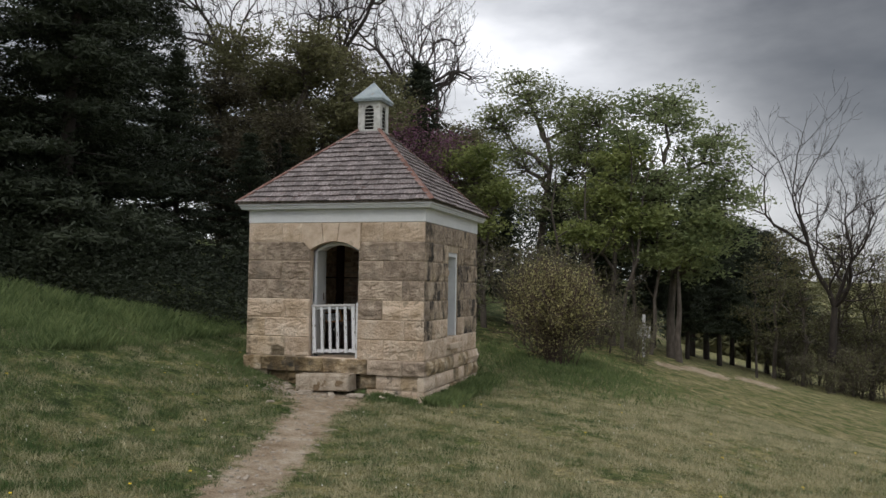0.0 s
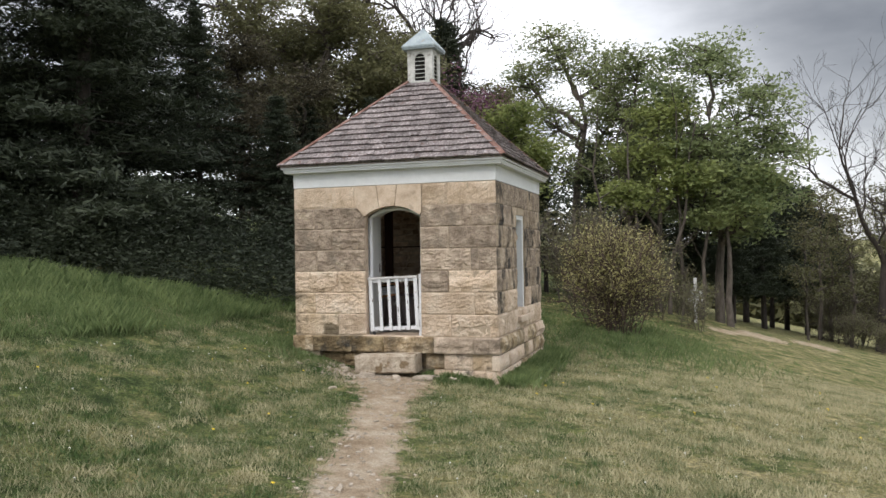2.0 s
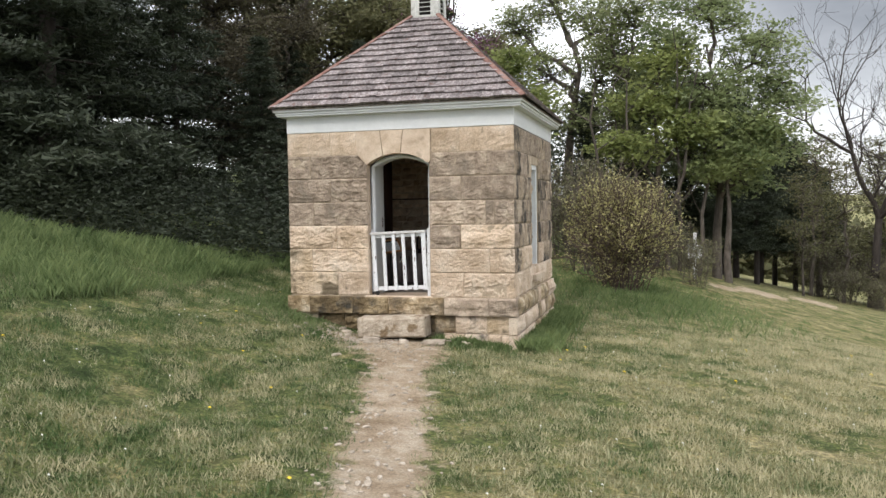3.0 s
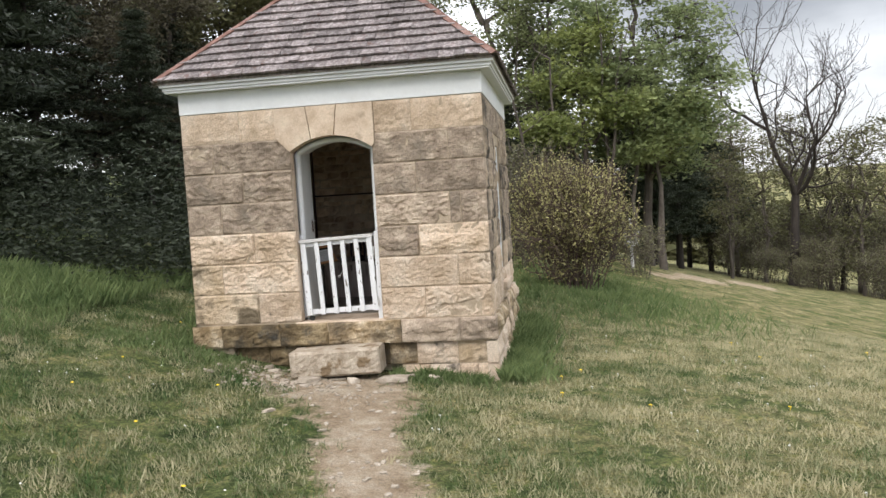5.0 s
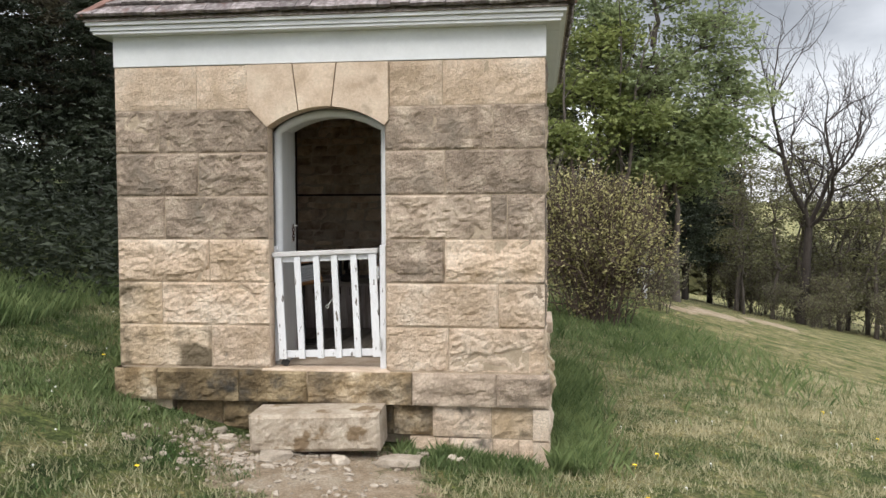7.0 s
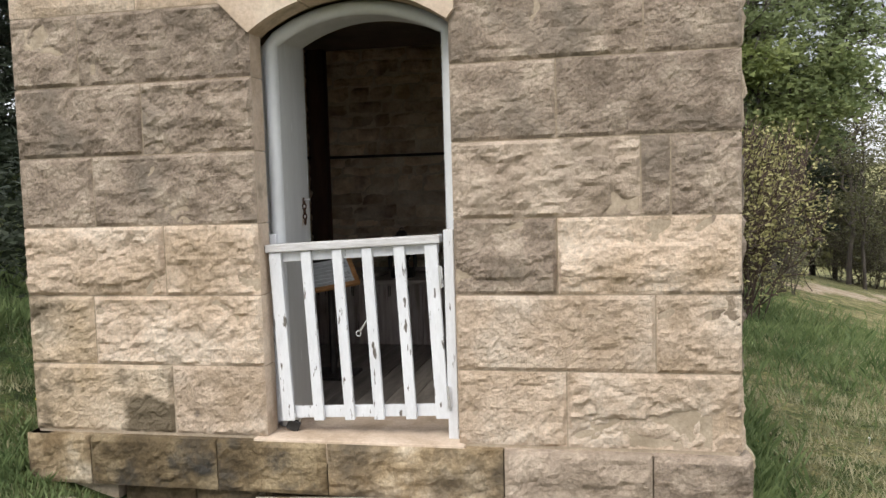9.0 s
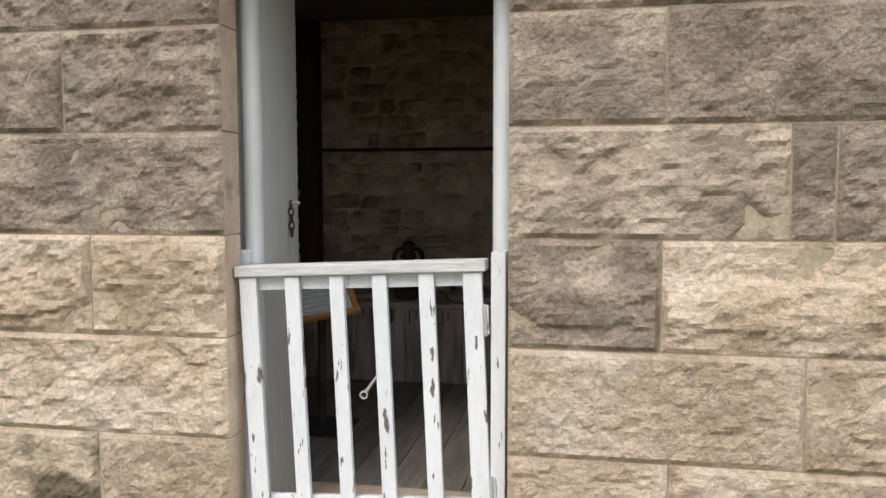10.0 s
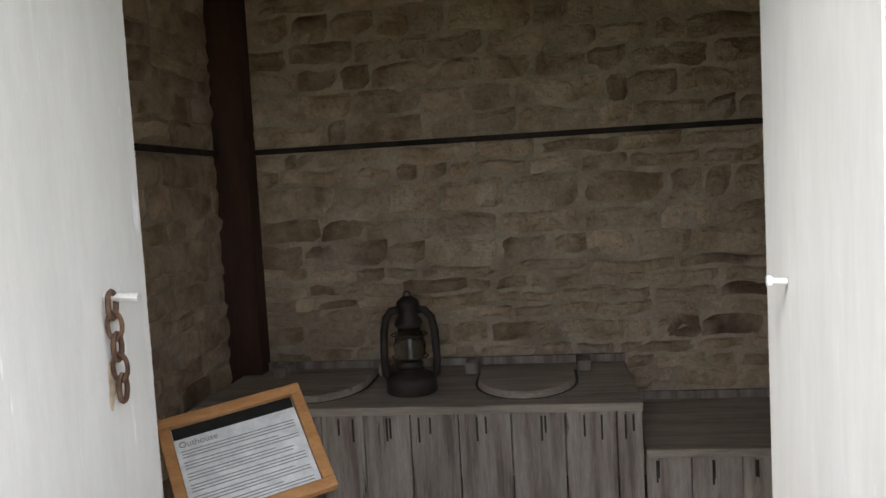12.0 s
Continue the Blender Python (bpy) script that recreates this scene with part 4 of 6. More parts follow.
# ---------------------------------------------------------------- gate, chain, bench, lantern, panel
def build_gate():
    g = thing("gate", (0.0, 0.07, 0.07), "low white painted picket gate, sagging a little, closed across the doorway", "gate")
    sag = pose(0, 0, 0.42, 0, -2.4, 0)
    inv = g.matrix_basis.inverted()

    def add(name, bm, m, label="", parent=None):
        ob = part(name, bm, m, parent or g, label)
        if parent is None:
            ob.matrix_parent_inverse = inv
            ob.matrix_basis = sag
        return ob
    add("top_rail", boxed(-0.354, 0.408, 0.045, 0.122, 0.381, 0.414, bevel=0.005), RAIL_WORN, "weathered flat top rail")
    add("upper_rail", boxed(-0.340, 0.394, 0.077, 0.097, 0.338, 0.379, bevel=0.002), WHITE_WORN)
    add("lower_rail", boxed(-0.340, 0.394, 0.077, 0.097, -0.345, -0.295, bevel=0.002), WHITE_WORN)
    for x0, x1 in ((-0.342, -0.288), (-0.198, -0.153), (-0.059, -0.016), (0.071, 0.115), (0.210, 0.256), (0.340, 0.395)):
        sl = add("slat", boxed(x0, x1, 0.054, 0.075, -0.352, 0.379, bevel=0.003), WHITE_WORN)
        for z in (0.355, -0.32):
            part("nail_head", tube(bmesh.new(), [((x0 + x1) / 2, 0.0535, z), ((x0 + x1) / 2, 0.0555, z)], 0.0045, 8), WHITE, sl)
    for z in (0.20, -0.30):
        h = add("hinge", boxed(0.391, 0.412, 0.046, 0.051, z, z + 0.085, bevel=0.002), WHITE_WORN)
        part("hinge_pin", tube(bmesh.new(), [(0.401, 0.042, z - 0.003), (0.401, 0.042, z + 0.088)], 0.006, 8), STEEL, h)
    hook = add("hook", tube(bmesh.new(), [(0.095, 0.085, 0.10), (0.06, 0.092, 0.065), (0.025, 0.095, 0.022)], 0.005, 8), STEEL, "small steel gate hook")
    part("eye", ring(bmesh.new(), (0.018, 0.095, 0.012), (1, 0, 0), (0, 0, 1), 0.011, 0.011, 0.003, 14, 6), STEEL, hook)


def build_chain():
    ch = thing("chain", (-0.325, 0.40, 0.83), "short rusty iron chain hanging from a nail on the white lining", "chain")
    inv = ch.matrix_basis.inverted()
    x = DL + 0.046 + 0.012
    n = part("nail", tube(bmesh.new(), [(DL + 0.044, 0.395, 1.005), (DL + 0.085, 0.392, 1.003)], 0.005, 8), STEEL, ch)
    n.matrix_parent_inverse = inv
    for i in range(5):
        z = 0.997 - i * 0.0235
        ax = (1, 0, 0) if i % 2 else (0, 1, 0)
        k = part("link", ring(bmesh.new(), (x - 0.002, 0.386 + 0.002 * i, z), ax, (0, 0, 1), 0.0085, 0.0150, 0.0030, 16, 6), RUST, ch)
        k.matrix_parent_inverse = inv
    wash = bmesh.new()
    fan = [wash.verts.new((DL + 0.0448, 0.392 + (0.006 + 0.007 * rng) * math.cos(a), 0.905 + 0.018 * math.sin(a) * (0.7 + rng))) for a, rng in [(2 * math.pi * i / 14, 0.5 + 0.5 * math.sin(i * 5.1)) for i in range(14)]]
    wash.faces.new(fan)
    part("rust_mark", wash, RUST_WASH, ch, "rust mark on the paint").matrix_parent_inverse = inv
    nail = thing("nail", (DR - 0.064, 0.42, 0.99), "white painted nail in the door lining", "nail")
    part("shank", tube(bmesh.new(), [(0.0, 0, 0), (-0.016, 0, 0.001)], 0.003, 8), WHITE, nail)
    part("head", tube(bmesh.new(), [(-0.015, 0, 0.001), (-0.019, 0, 0.001)], 0.0055, 10), WHITE, nail)


def build_padlock():
    p = thing("padlock", (-0.305, 0.095, 0.003), "black padlock hanging at the bottom of the gate", "padlock", turn=12)
    b = part("body", boxed(-0.028, 0.028, -0.014, 0.014, 0.0, 0.048, bevel=0.007), BLACK, p)
    b.matrix_basis = pose(0, 0, 0, 0, 24, 0)
    s = part("shackle", tube(bmesh.new(), [(-0.017, 0, 0.04), (-0.017, 0, 0.062), (0, 0, 0.074), (0.017, 0, 0.062), (0.017, 0, 0.04)], 0.0045, 8), STEEL, p)
    s.matrix_basis = pose(0, 0, 0, 0, 24, 0)


def build_bench(name, x0, x1, top, lids, label):
    b = thing(name, ((x0 + x1) / 2, 2.3, -0.006), label, "bench")
    inv = b.matrix_basis.inverted()

    def add(n, bm, m, l=""):
        ob = part(n, bm, m, b, l)
        ob.matrix_parent_inverse = inv
        return ob
    y0, y1 = 2.02, 2.585
    add("bench_top", boxed(x0, x1, y0 - 0.018, y1, top - 0.028, top, bevel=0.006), BENCH_WOOD)
    x, rng = x0, random.Random(int(top * 100))
    while x < x1 - 0.01:
        e = min(x1, x + rng.uniform(0.13, 0.17))
        if x1 - e < 0.06:
            e = x1
        add("front_board", boxed(x + 0.002, e - 0.002, y0, y0 + 0.022, -0.004, top - 0.03, bevel=0.002), DARK_WOOD)
        for _ in range(2):
            xx = rng.uniform(x + 0.02, e - 0.02)
            add("nail_streak", boxed(xx - 0.003, xx + 0.003, y0 - 0.0025, y0 + 0.001, top - 0.09 - rng.uniform(0, 0.03), top - 0.04), IRON)
        x = e
    add("side_board", boxed(x1 - 0.024, x1 - 0.003, y0 + 0.024, y1, -0.004, top - 0.03), DARK_WOOD)
    for cx in lids:
        pts = [(cx + 0.165 * math.cos(math.pi + math.pi * i / 16), y0 + 0.27 + 0.225 * math.sin(math.pi + math.pi * i / 16)) for i in range(17)]
        pts = [(cx - 0.165, y0 + 0.42)] + pts + [(cx + 0.165, y0 + 0.42)]
        bm = bmesh.new()
        lo = [bm.verts.new((x, y, top + 0.002)) for x, y in pts]
        hi = [bm.verts.new((cx + (x - cx) * 0.97, y0 + 0.2 + (y - y0 - 0.2) * 0.97, top + 0.024)) for x, y in pts]
        bm.faces.new(lo)
        bm.faces.new(hi[::-1])
        for i in range(len(pts)):
            bm.faces.new((lo[i], lo[(i + 1) % len(pts)], hi[(i + 1) % len(pts)], hi[i]))
        # flat dark sheet, wider than the lid: paints the shaded gap round its edge
        gap_sheet = bmesh.new()
        rim = [gap_sheet.verts.new((cx + (x - cx) * 1.06, y0 + 0.2 + (y - y0 - 0.2) * 1.05, top + 0.0015)) for x, y in pts]
        gap_sheet.faces.new(rim)
        add("seat_hole", gap_sheet, IRON)
        lid = add("seat_lid", bm, BENCH_WOOD, "rounded wooden seat lid")
        for sx in (-1, 1):
            part("batten", boxed(cx + sx * 0.20 - 0.024, cx + sx * 0.20 + 0.024, y0 + 0.40, y0 + 0.52, top + 0.001, top + 0.04, bevel=0.004), DARK_WOOD, lid)
    add("back_board", boxed(x0, x1, y1 - 0.02, y1 - 0.001, top + 0.001, top + 0.03, bevel=0.003), DARK_WOOD)


def build_lantern():
    at = (-0.322, 2.19, 0.432)
    la = thing("lantern", at, "dark metal hurricane lantern standing on the bench", "lantern")

    def lathe(pts, n=24):
        bm = bmesh.new()
        rings = [[bm.verts.new((r * math.cos(2 * math.pi * k / n), r * math.sin(2 * math.pi * k / n), z)) for k in range(n)] for r, z in pts]
        for a, b in zip(rings, rings[1:]):
            for k in range(n):
                bm.faces.new((a[k], a[(k + 1) % n], b[(k + 1) % n], b[k]))
        bm.faces.new(rings[0][::-1])
        bm.faces.new(rings[-1])
        return bm
    la.scale = (0.93, 0.93, 0.93)
    part("fuel_tank", lathe([(0.085, 0.0), (0.092, 0.006), (0.090, 0.05), (0.078, 0.066), (0.05, 0.075), (0.045, 0.09)]), IRON, la, smooth=True)
    part("burner", lathe([(0.042, 0.091), (0.046, 0.105), (0.03, 0.125), (0.012, 0.13)]), IRON, la, smooth=True)
    glass = bpy.data.materials.new("lantern_glass")
    glass.use_nodes = True
    gb = glass.node_tree.nodes["Principled BSDF"]
    gb.inputs["Transmission Weight"].default_value = 1.0
    gb.inputs["Roughness"].default_value = 0.05
    gb.inputs["Base Color"].default_value = (0.30, 0.30, 0.29, 1)
    part("glass_globe", lathe([(0.038, 0.108), (0.056, 0.14), (0.060, 0.17), (0.05, 0.21), (0.040, 0.235)]), glass, la, "smoky glass globe", smooth=True)
    part("wick_tube", lathe([(0.006, 0.12), (0.005, 0.19)], 8), STEEL, la)
    part("chimney", lathe([(0.046, 0.236), (0.052, 0.25), (0.046, 0.262), (0.036, 0.275), (0.036, 0.31), (0.042, 0.315), (0.038, 0.33), (0.02, 0.345)]), IRON, la, smooth=True)
    part("bail_loop", ring(bmesh.new(), (0, 0, 0.35), (1, 0, 0), (0, 0, 1), 0.012, 0.014, 0.003, 14, 6), IRON, la)
    for s in (-1, 1):
        part("air_tube", tube(bmesh.new(), [(s * 0.075, 0, 0.05), (s * 0.092, 0, 0.07), (s * 0.096, 0, 0.12), (s * 0.092, 0, 0.22), (s * 0.082, 0, 0.27), (s * 0.06, 0, 0.295), (s * 0.036, 0, 0.298)],
                              0.0145, 10), IRON, la, smooth=True)
    for z in (0.13, 0.21):
        part("globe_guard", ring(bmesh.new(), (0, 0, z), (1, 0, 0), (0, 1, 0), 0.064, 0.064, 0.0025, 20, 6), IRON, la)


def build_panel():
    """A framed reading panel on a stand, tilted towards the doorway."""
    tr, tl, br = Vector((-0.40, 1.24, 0.695)), Vector((-0.65, 1.08, 0.66)), Vector((-0.28, 1.10, 0.525))
    u = (tr - tl).normalized()
    v = (tr - br)
    v = (v - v.dot(u) * u).normalized()
    n = u.cross(v)
    w, h = (tr - tl).length, 0.255
    st = thing("reading_panel", (-0.47, 1.10, -0.006), "oak-framed printed information panel tilted on a dark stand", "sign")
    inv = st.matrix_basis.inverted()
    m = Matrix((u, v, n)).transposed().to_4x4()
    m.translation = tl - v * h

    def add(name, bm, material, label="", parent=st):
        ob = part(name, bm, material, parent, label)
        ob.matrix_parent_inverse = inv
        ob.matrix_basis = m
        return ob
    t = 0.024
    f = add("frame", boxed(0, w, h - t, h, -0.006, 0.014, bevel=0.003), OAK, "honey oak frame")
    for a in ((0, w, 0, t), (0, t, t, h - t), (w - t, w, t, h - t)):
        add("frame", boxed(*a, -0.006, 0.014, bevel=0.003), OAK)
    sheet = add("sheet", boxed(t + 0.001, w - t - 0.001, t + 0.001, h - t - 0.001, -0.004, 0.004), PAPER, "white printed sheet with a black header")
    add("header", boxed(t + 0.002, w - t - 0.002, h - t - 0.028, h - t - 0.002, 0.0045, 0.0055), HEADER)
    rng = random.Random(4)
    y = h - t - 0.058
    while y > t + 0.008:
        for _ in range(rng.choice((3, 3, 4))):
            if y < t + 0.008:
                break
            x1 = w - t - 0.012 - (rng.uniform(0, 0.10) if rng.random() < 0.3 else 0)
            add("text_line", boxed(t + 0.010, x1, y, y + 0.0017, 0.0045, 0.0052), INK)
            y -= 0.0068
        y -= 0.005
    cu = bpy.data.curves.new("panel_title", "FONT")
    cu.body, cu.size, cu.extrude = "Outhouse", 0.019, 0.0003
    cu.materials.append(INK)
    title = new("title", cu)
    title.parent = st
    title.matrix_parent_inverse = inv
    title.matrix_basis = m @ Matrix.Translation((t + 0.008, h - t - 0.048, 0.005))
    post = part("post", tube(bmesh.new(), [(-0.47, 1.13, 0.0), (-0.47, 1.13, 0.56)], 0.018, 12), IRON, st)
    post.matrix_parent_inverse = inv
    foot = part("foot", boxed(-0.60, -0.34, 1.0, 1.26, -0.004, 0.012, bevel=0.004), IRON, st)
    foot.matrix_parent_inverse = inv


build_gate()
build_chain()
build_padlock()
build_bench("seat_bench", X0 + 0.47, 0.41, 0.432, (0.055, -0.66), "old grey plank privy bench with two lidded seats")
build_bench("low_seat_bench", 0.414, X1 - 0.47, 0.287, (), "lower grey plank privy bench beside the tall one")
build_lantern()
build_panel()


# ---------------------------------------------------------------- step and loose stones
def build_step():
    v, f = rock_block(0.88, 0.25, 0.32, 0.014, 77, 0.022, 0.012)
    s = mesh_part("stone_step", v, f, STONE_STEP)
    s.matrix_basis = pose(-0.40, -0.365, -0.50, 0, -2.0, 2)
    tagged(s, "rough stained limestone block step before the door", "step")


def pebble(seed, r):
    rng = random.Random(seed)
    bm = bmesh.new()
    bmesh.ops.create_icosphere(bm, subdivisions=2, radius=r)
    sx, sy, sz = rng.uniform(0.9, 1.5), rng.uniform(0.55, 0.9), rng.uniform(0.25, 0.45)
    for v in bm.verts:
        k = 1 + 0.45 * noise.noise(v.co / r * 1.1 + Vector((seed, 0, 0))) + 0.15 * noise.noise(v.co / r * 3.1 + Vector((seed, 4, 0)))
        flat = max(-0.62, min(0.62, v.co.z / r)) / 0.62 * r
        v.co = Vector((max(-0.85 * r, min(0.8 * r, v.co.x)) * sx * k, max(-0.75 * r, v.co.y) * sy * k, flat * sz * k))
    return bm


def build_loose_stones():
    rng = random.Random(9)
    big = [(0.60, -0.36, 0.125), (0.23, -0.40, 0.075), (-0.22, -0.41, 0.10), (0.62, -0.14, 0.07), (0.74, -0.16, 0.06), (0.98, -0.14, 0.07), (1.28, -0.10, 0.08), (1.46, -0.08, 0.08), (-1.26, -0.14, 0.045), (-1.95, -0.2, 0.035),
           (-0.62, -0.2, 0.055), (-0.8, -0.24, 0.045), (-0.55, -0.36, 0.045), (-0.40, -0.52, 0.04), (-0.70, -0.12, 0.06), (-0.2, -1.5, 0.045), (-0.95, -0.16, 0.04)]
    for i, (x, y, r) in enumerate(big):
        ob = part("loose_stone", pebble(i, r), RUBBLE)
        ob.matrix_basis = pose(x, y, height(x, y) + r * 0.15, 0, 0, rng.uniform(0, 360))
        tagged(ob, "pale loose limestone lying by the outhouse base", "stone", group="loose stones at the base")
    small = [pebble(100 + i, 0.018) for i in range(5)]
    data = []
    for i, bm in enumerate(small):
        me = bpy.data.meshes.new("gravel")
        bm.to_mesh(me)
        vs = [v.co[:] for v in me.vertices]
        fs = [tuple(p.vertices) for p in me.polygons]
        data.append((np.array(vs), fs))
        bm.free()
    V, Fc, k = [], [], 0
    for _ in range(900):
        if rng.random() < 0.5:
            x, y = rng.gauss(-0.45, 0.3), rng.gauss(-0.45, 0.22)
        else:
            t = rng.random()
            i = rng.randrange(0, 5)
            (ax, ay), (bx, by) = WAY[i], WAY[i + 1]
            x, y = ax + (bx - ax) * t + rng.gauss(0, 0.25), ay + (by - ay) * t
        if y > -0.06 and -1.6 < x < 1.65:
            continue
        vs, fs = data[rng.randrange(5)]
        s = 0.3 + 1.5 * rng.random() ** 2.5
        a = rng.uniform(0, 6.28)
        rot = np.array(((math.cos(a), -math.sin(a), 0), (math.sin(a), math.cos(a), 0), (0, 0, 1)))
        V += (vs * s @ rot.T + (x, y, height(x, y) + 0.003)).tolist()
        Fc += [tuple(q + k for q in p) for p in fs]
        k += len(vs)
    ob = mesh_part("gravel", V, Fc, RUBBLE)
    tagged(ob, "pale limestone chips scattered on the path", "gravel", kind="stuff")


build_step()
build_loose_stones()


# ---------------------------------------------------------------- grass
def blades(name, count, place, hgt, wid, material, label, seed, lean=0.5, bent=True):
    """Single blades of grass, each a narrow bent triangle pair."""
    rng = np.random.default_rng(seed)
    V = np.zeros((count, 4, 3))
    k = 0
    tries = 0
    while k < count and tries < count * 6:
        tries += 1
        p = place(rng)
        if p is None:
            continue
        x, y, s = p
        z = height(x, y) - 0.006
        h = rng.uniform(*hgt) * s
        w = rng.uniform(*wid)
        a = rng.uniform(0, 2 * math.pi)
        b = rng.uniform(0, 2 * math.pi)
        l = rng.uniform(0.1, lean) * h
        c, d = math.cos(a) * w, math.sin(a) * w
        V[k, 0] = (x - c, y - d, z)
        V[k, 1] = (x + c, y + d, z)
        V[k, 2] = (x + c * 0.7 + math.cos(b) * l * 0.4, y + d * 0.7 + math.sin(b) * l * 0.4, z + h * 0.6)
        V[k, 3] = (x + math.cos(b) * l, y + math.sin(b) * l, z + h)
        k += 1
    V = V[:k].reshape(-1, 3)
    idx = np.arange(k) * 4
    if bent:
        F = np.stack([np.stack([idx, idx + 1, idx + 2], 1), np.stack([idx, idx + 2, idx + 3], 1)], 1).reshape(-1, 3)
    else:
        V = V.reshape(-1, 4, 3)[:, (0, 1, 3)].reshape(-1, 3)
        F = np.arange(k * 3).reshape(-1, 3)
    me = bpy.data.meshes.new(name)
    me.vertices.add(len(V))
    me.vertices.foreach_set("co", V.ravel())
    me.loops.add(F.size)
    me.loops.foreach_set("vertex_index", F.ravel().astype(np.int32))
    me.polygons.add(len(F))
    me.polygons.foreach_set("loop_start", np.arange(0, F.size, 3, dtype=np.int32))
    me.update(calc_edges=True)
    me.materials.append(material)
    ob = new(name, me)
    return tagged(ob, label, "grass", kind="stuff")


def inside_house(x, y, m=0.05):
    return X0 - m < x < X1 + m and -m < y < D + m


def lawn(rng):
    y = 7.0 - 17.5 * rng.random() ** 0.8
    x = rng.uniform(-4.0, 10.0)
    if inside_house(x, y):
        return None
    if trodden(x, y) + 0.5 * noise.noise(Vector((x * 4.5, y * 4.5, 0))) > rng.uniform(0.3, 0.75):
        return None
    n = 0.8 * noise.noise(Vector((x * 0.9, y * 0.9, 4))) + 0.9 * noise.noise(Vector((x * 4, y * 4, 8))) + 0.5 * noise.noise(Vector((x * 14, y * 14, 2)))
    if n < -0.32:
        return None
    return x, y, 1.0 + 0.6 * n


def wood_edge(x):
    """Where the undergrowth begins beside the tall grass."""
    return max(-1.7, 0.15 + 1.1 * (x + 5.57)) + 0.35 * noise.noise(Vector((x * 1.3, 0.0, 6.0)))


def bank(rng):
    x, y = rng.uniform(-11, -2.3), rng.uniform(-7, 4)
    edge = -2.9 - 0.25 * max(0.0, -y - 1.5) + 0.4 * noise.noise(Vector((y * 0.7, 0, 2)))
    if x > edge or y > wood_edge(x) + 0.4:
        return None
    return x, y, 0.75 + 0.7 * noise.noise(Vector((x * 0.7, y * 0.7, 9)))


def foot(rng):
    """Longer grass where no mower reaches: along the walls and under the bush."""
    r = rng.random()
    if r < 0.3:
        x, y = X1 + 0.05 + abs(rng.normal(0, 0.18)), rng.uniform(-0.1, 3.3)
    elif r < 0.45:
        x, y = rng.uniform(0.55, 1.6), -0.06 - abs(rng.normal(0, 0.12))
        return x, y, 0.25 + 0.45 * rng.random() * (noise.noise(Vector((x * 6, y * 6, 3))) > -0.1)
    elif r < 0.52:
        x, y = rng.uniform(-2.4, -0.9), -0.06 - abs(rng.normal(0, 0.25))
        return (x, y, 0.40) if not inside_house(x, y, 0.03) else None
    elif r < 0.65:
        x, y = X0 - 0.05 - abs(rng.normal(0, 0.25)), rng.uniform(-0.2, 3.0)
        return x, y, 0.55
    else:
        x, y = rng.normal(2.7, 1.15), rng.normal(6.6, 1.7)
        return (x, y, 0.9 + 0.6 * noise.noise(Vector((x * 2, y * 2, 0)))) if not inside_house(x, y, 0.03) else None
    if inside_house(x, y, 0.03):
        return None
    return x, y, 1.0


blades("lawn_grass", 400000, lawn, (0.020, 0.062), (0.003, 0.0075), GRASS_BLADE, "short mown green and straw grass", 1, 1.1, False)
blades("tall_grass", 75000, bank, (0.12, 0.30), (0.0025, 0.005), TALL_BLADE, "tall fresh green grass on the bank", 2, 0.7)
blades("edge_grass", 34000, foot, (0.05, 0.20), (0.003, 0.006), TALL_BLADE, "longer grass along the wall and under the bush", 3, 0.8)


def build_flowers():
    rng = random.Random(6)
    for name, m, n, r, label in (("dandelion_flowers", FLOWER_Y, 60, 0.016, "scattered small yellow dandelion flowers"), ("clover_flowers", FLOWER_W, 220, 0.008, "scattered tiny white flowers in the lawn")):
        bm = bmesh.new()
        for _ in range(n):
            x, y = rng.uniform(-3, 8), rng.uniform(-9, 3)
            if inside_house(x, y) or trodden(x, y) > 0.3:
                continue
            c = Vector((x, y, height(x, y) + 0.045))
            pts = [bm.verts.new(c + Vector((r * math.cos(a), r * math.sin(a), 0.004 * math.sin(3 * a)))) for a in [k * math.pi / 3.5 for k in range(7)]]
            tip = bm.verts.new(c + Vector((0, 0, 0.008)))
            low = bm.verts.new(c - Vector((0, 0, 0.045)))
            for k in range(7):
                bm.faces.new((pts[k], pts[(k + 1) % 7], tip))
            bm.faces.new((low, pts[0], pts[1]))
        tagged(part(name, bm, m), label, "flowers", kind="stuff")


build_flowers()


# ---------------------------------------------------------------- trees
def tube_rows(V, Fc, pts, radii, sides):
    base = len(V)
    n = len(pts)
    for i in range(n):
        d = (pts[min(i + 1, n - 1)] - pts[max(i - 1, 0)]).normalized()
        ref = Vector((0.3, 1, 0.1)) if abs(d.z) > 0.7 else Vector((0, 0, 1))
        s = d.cross(ref).normalized()
        u = s.cross(d)
        for k in range(sides):
            a = 2 * math.pi * k / sides
            V.append(tuple(pts[i] + radii[i] * (math.cos(a) * s + math.sin(a) * u)))
    for i in range(n - 1):
        for k in range(sides):
            a, b = base + i * sides + k, base + i * sides + (k + 1) % sides
            Fc.append((a, b, b + sides, a + sides))


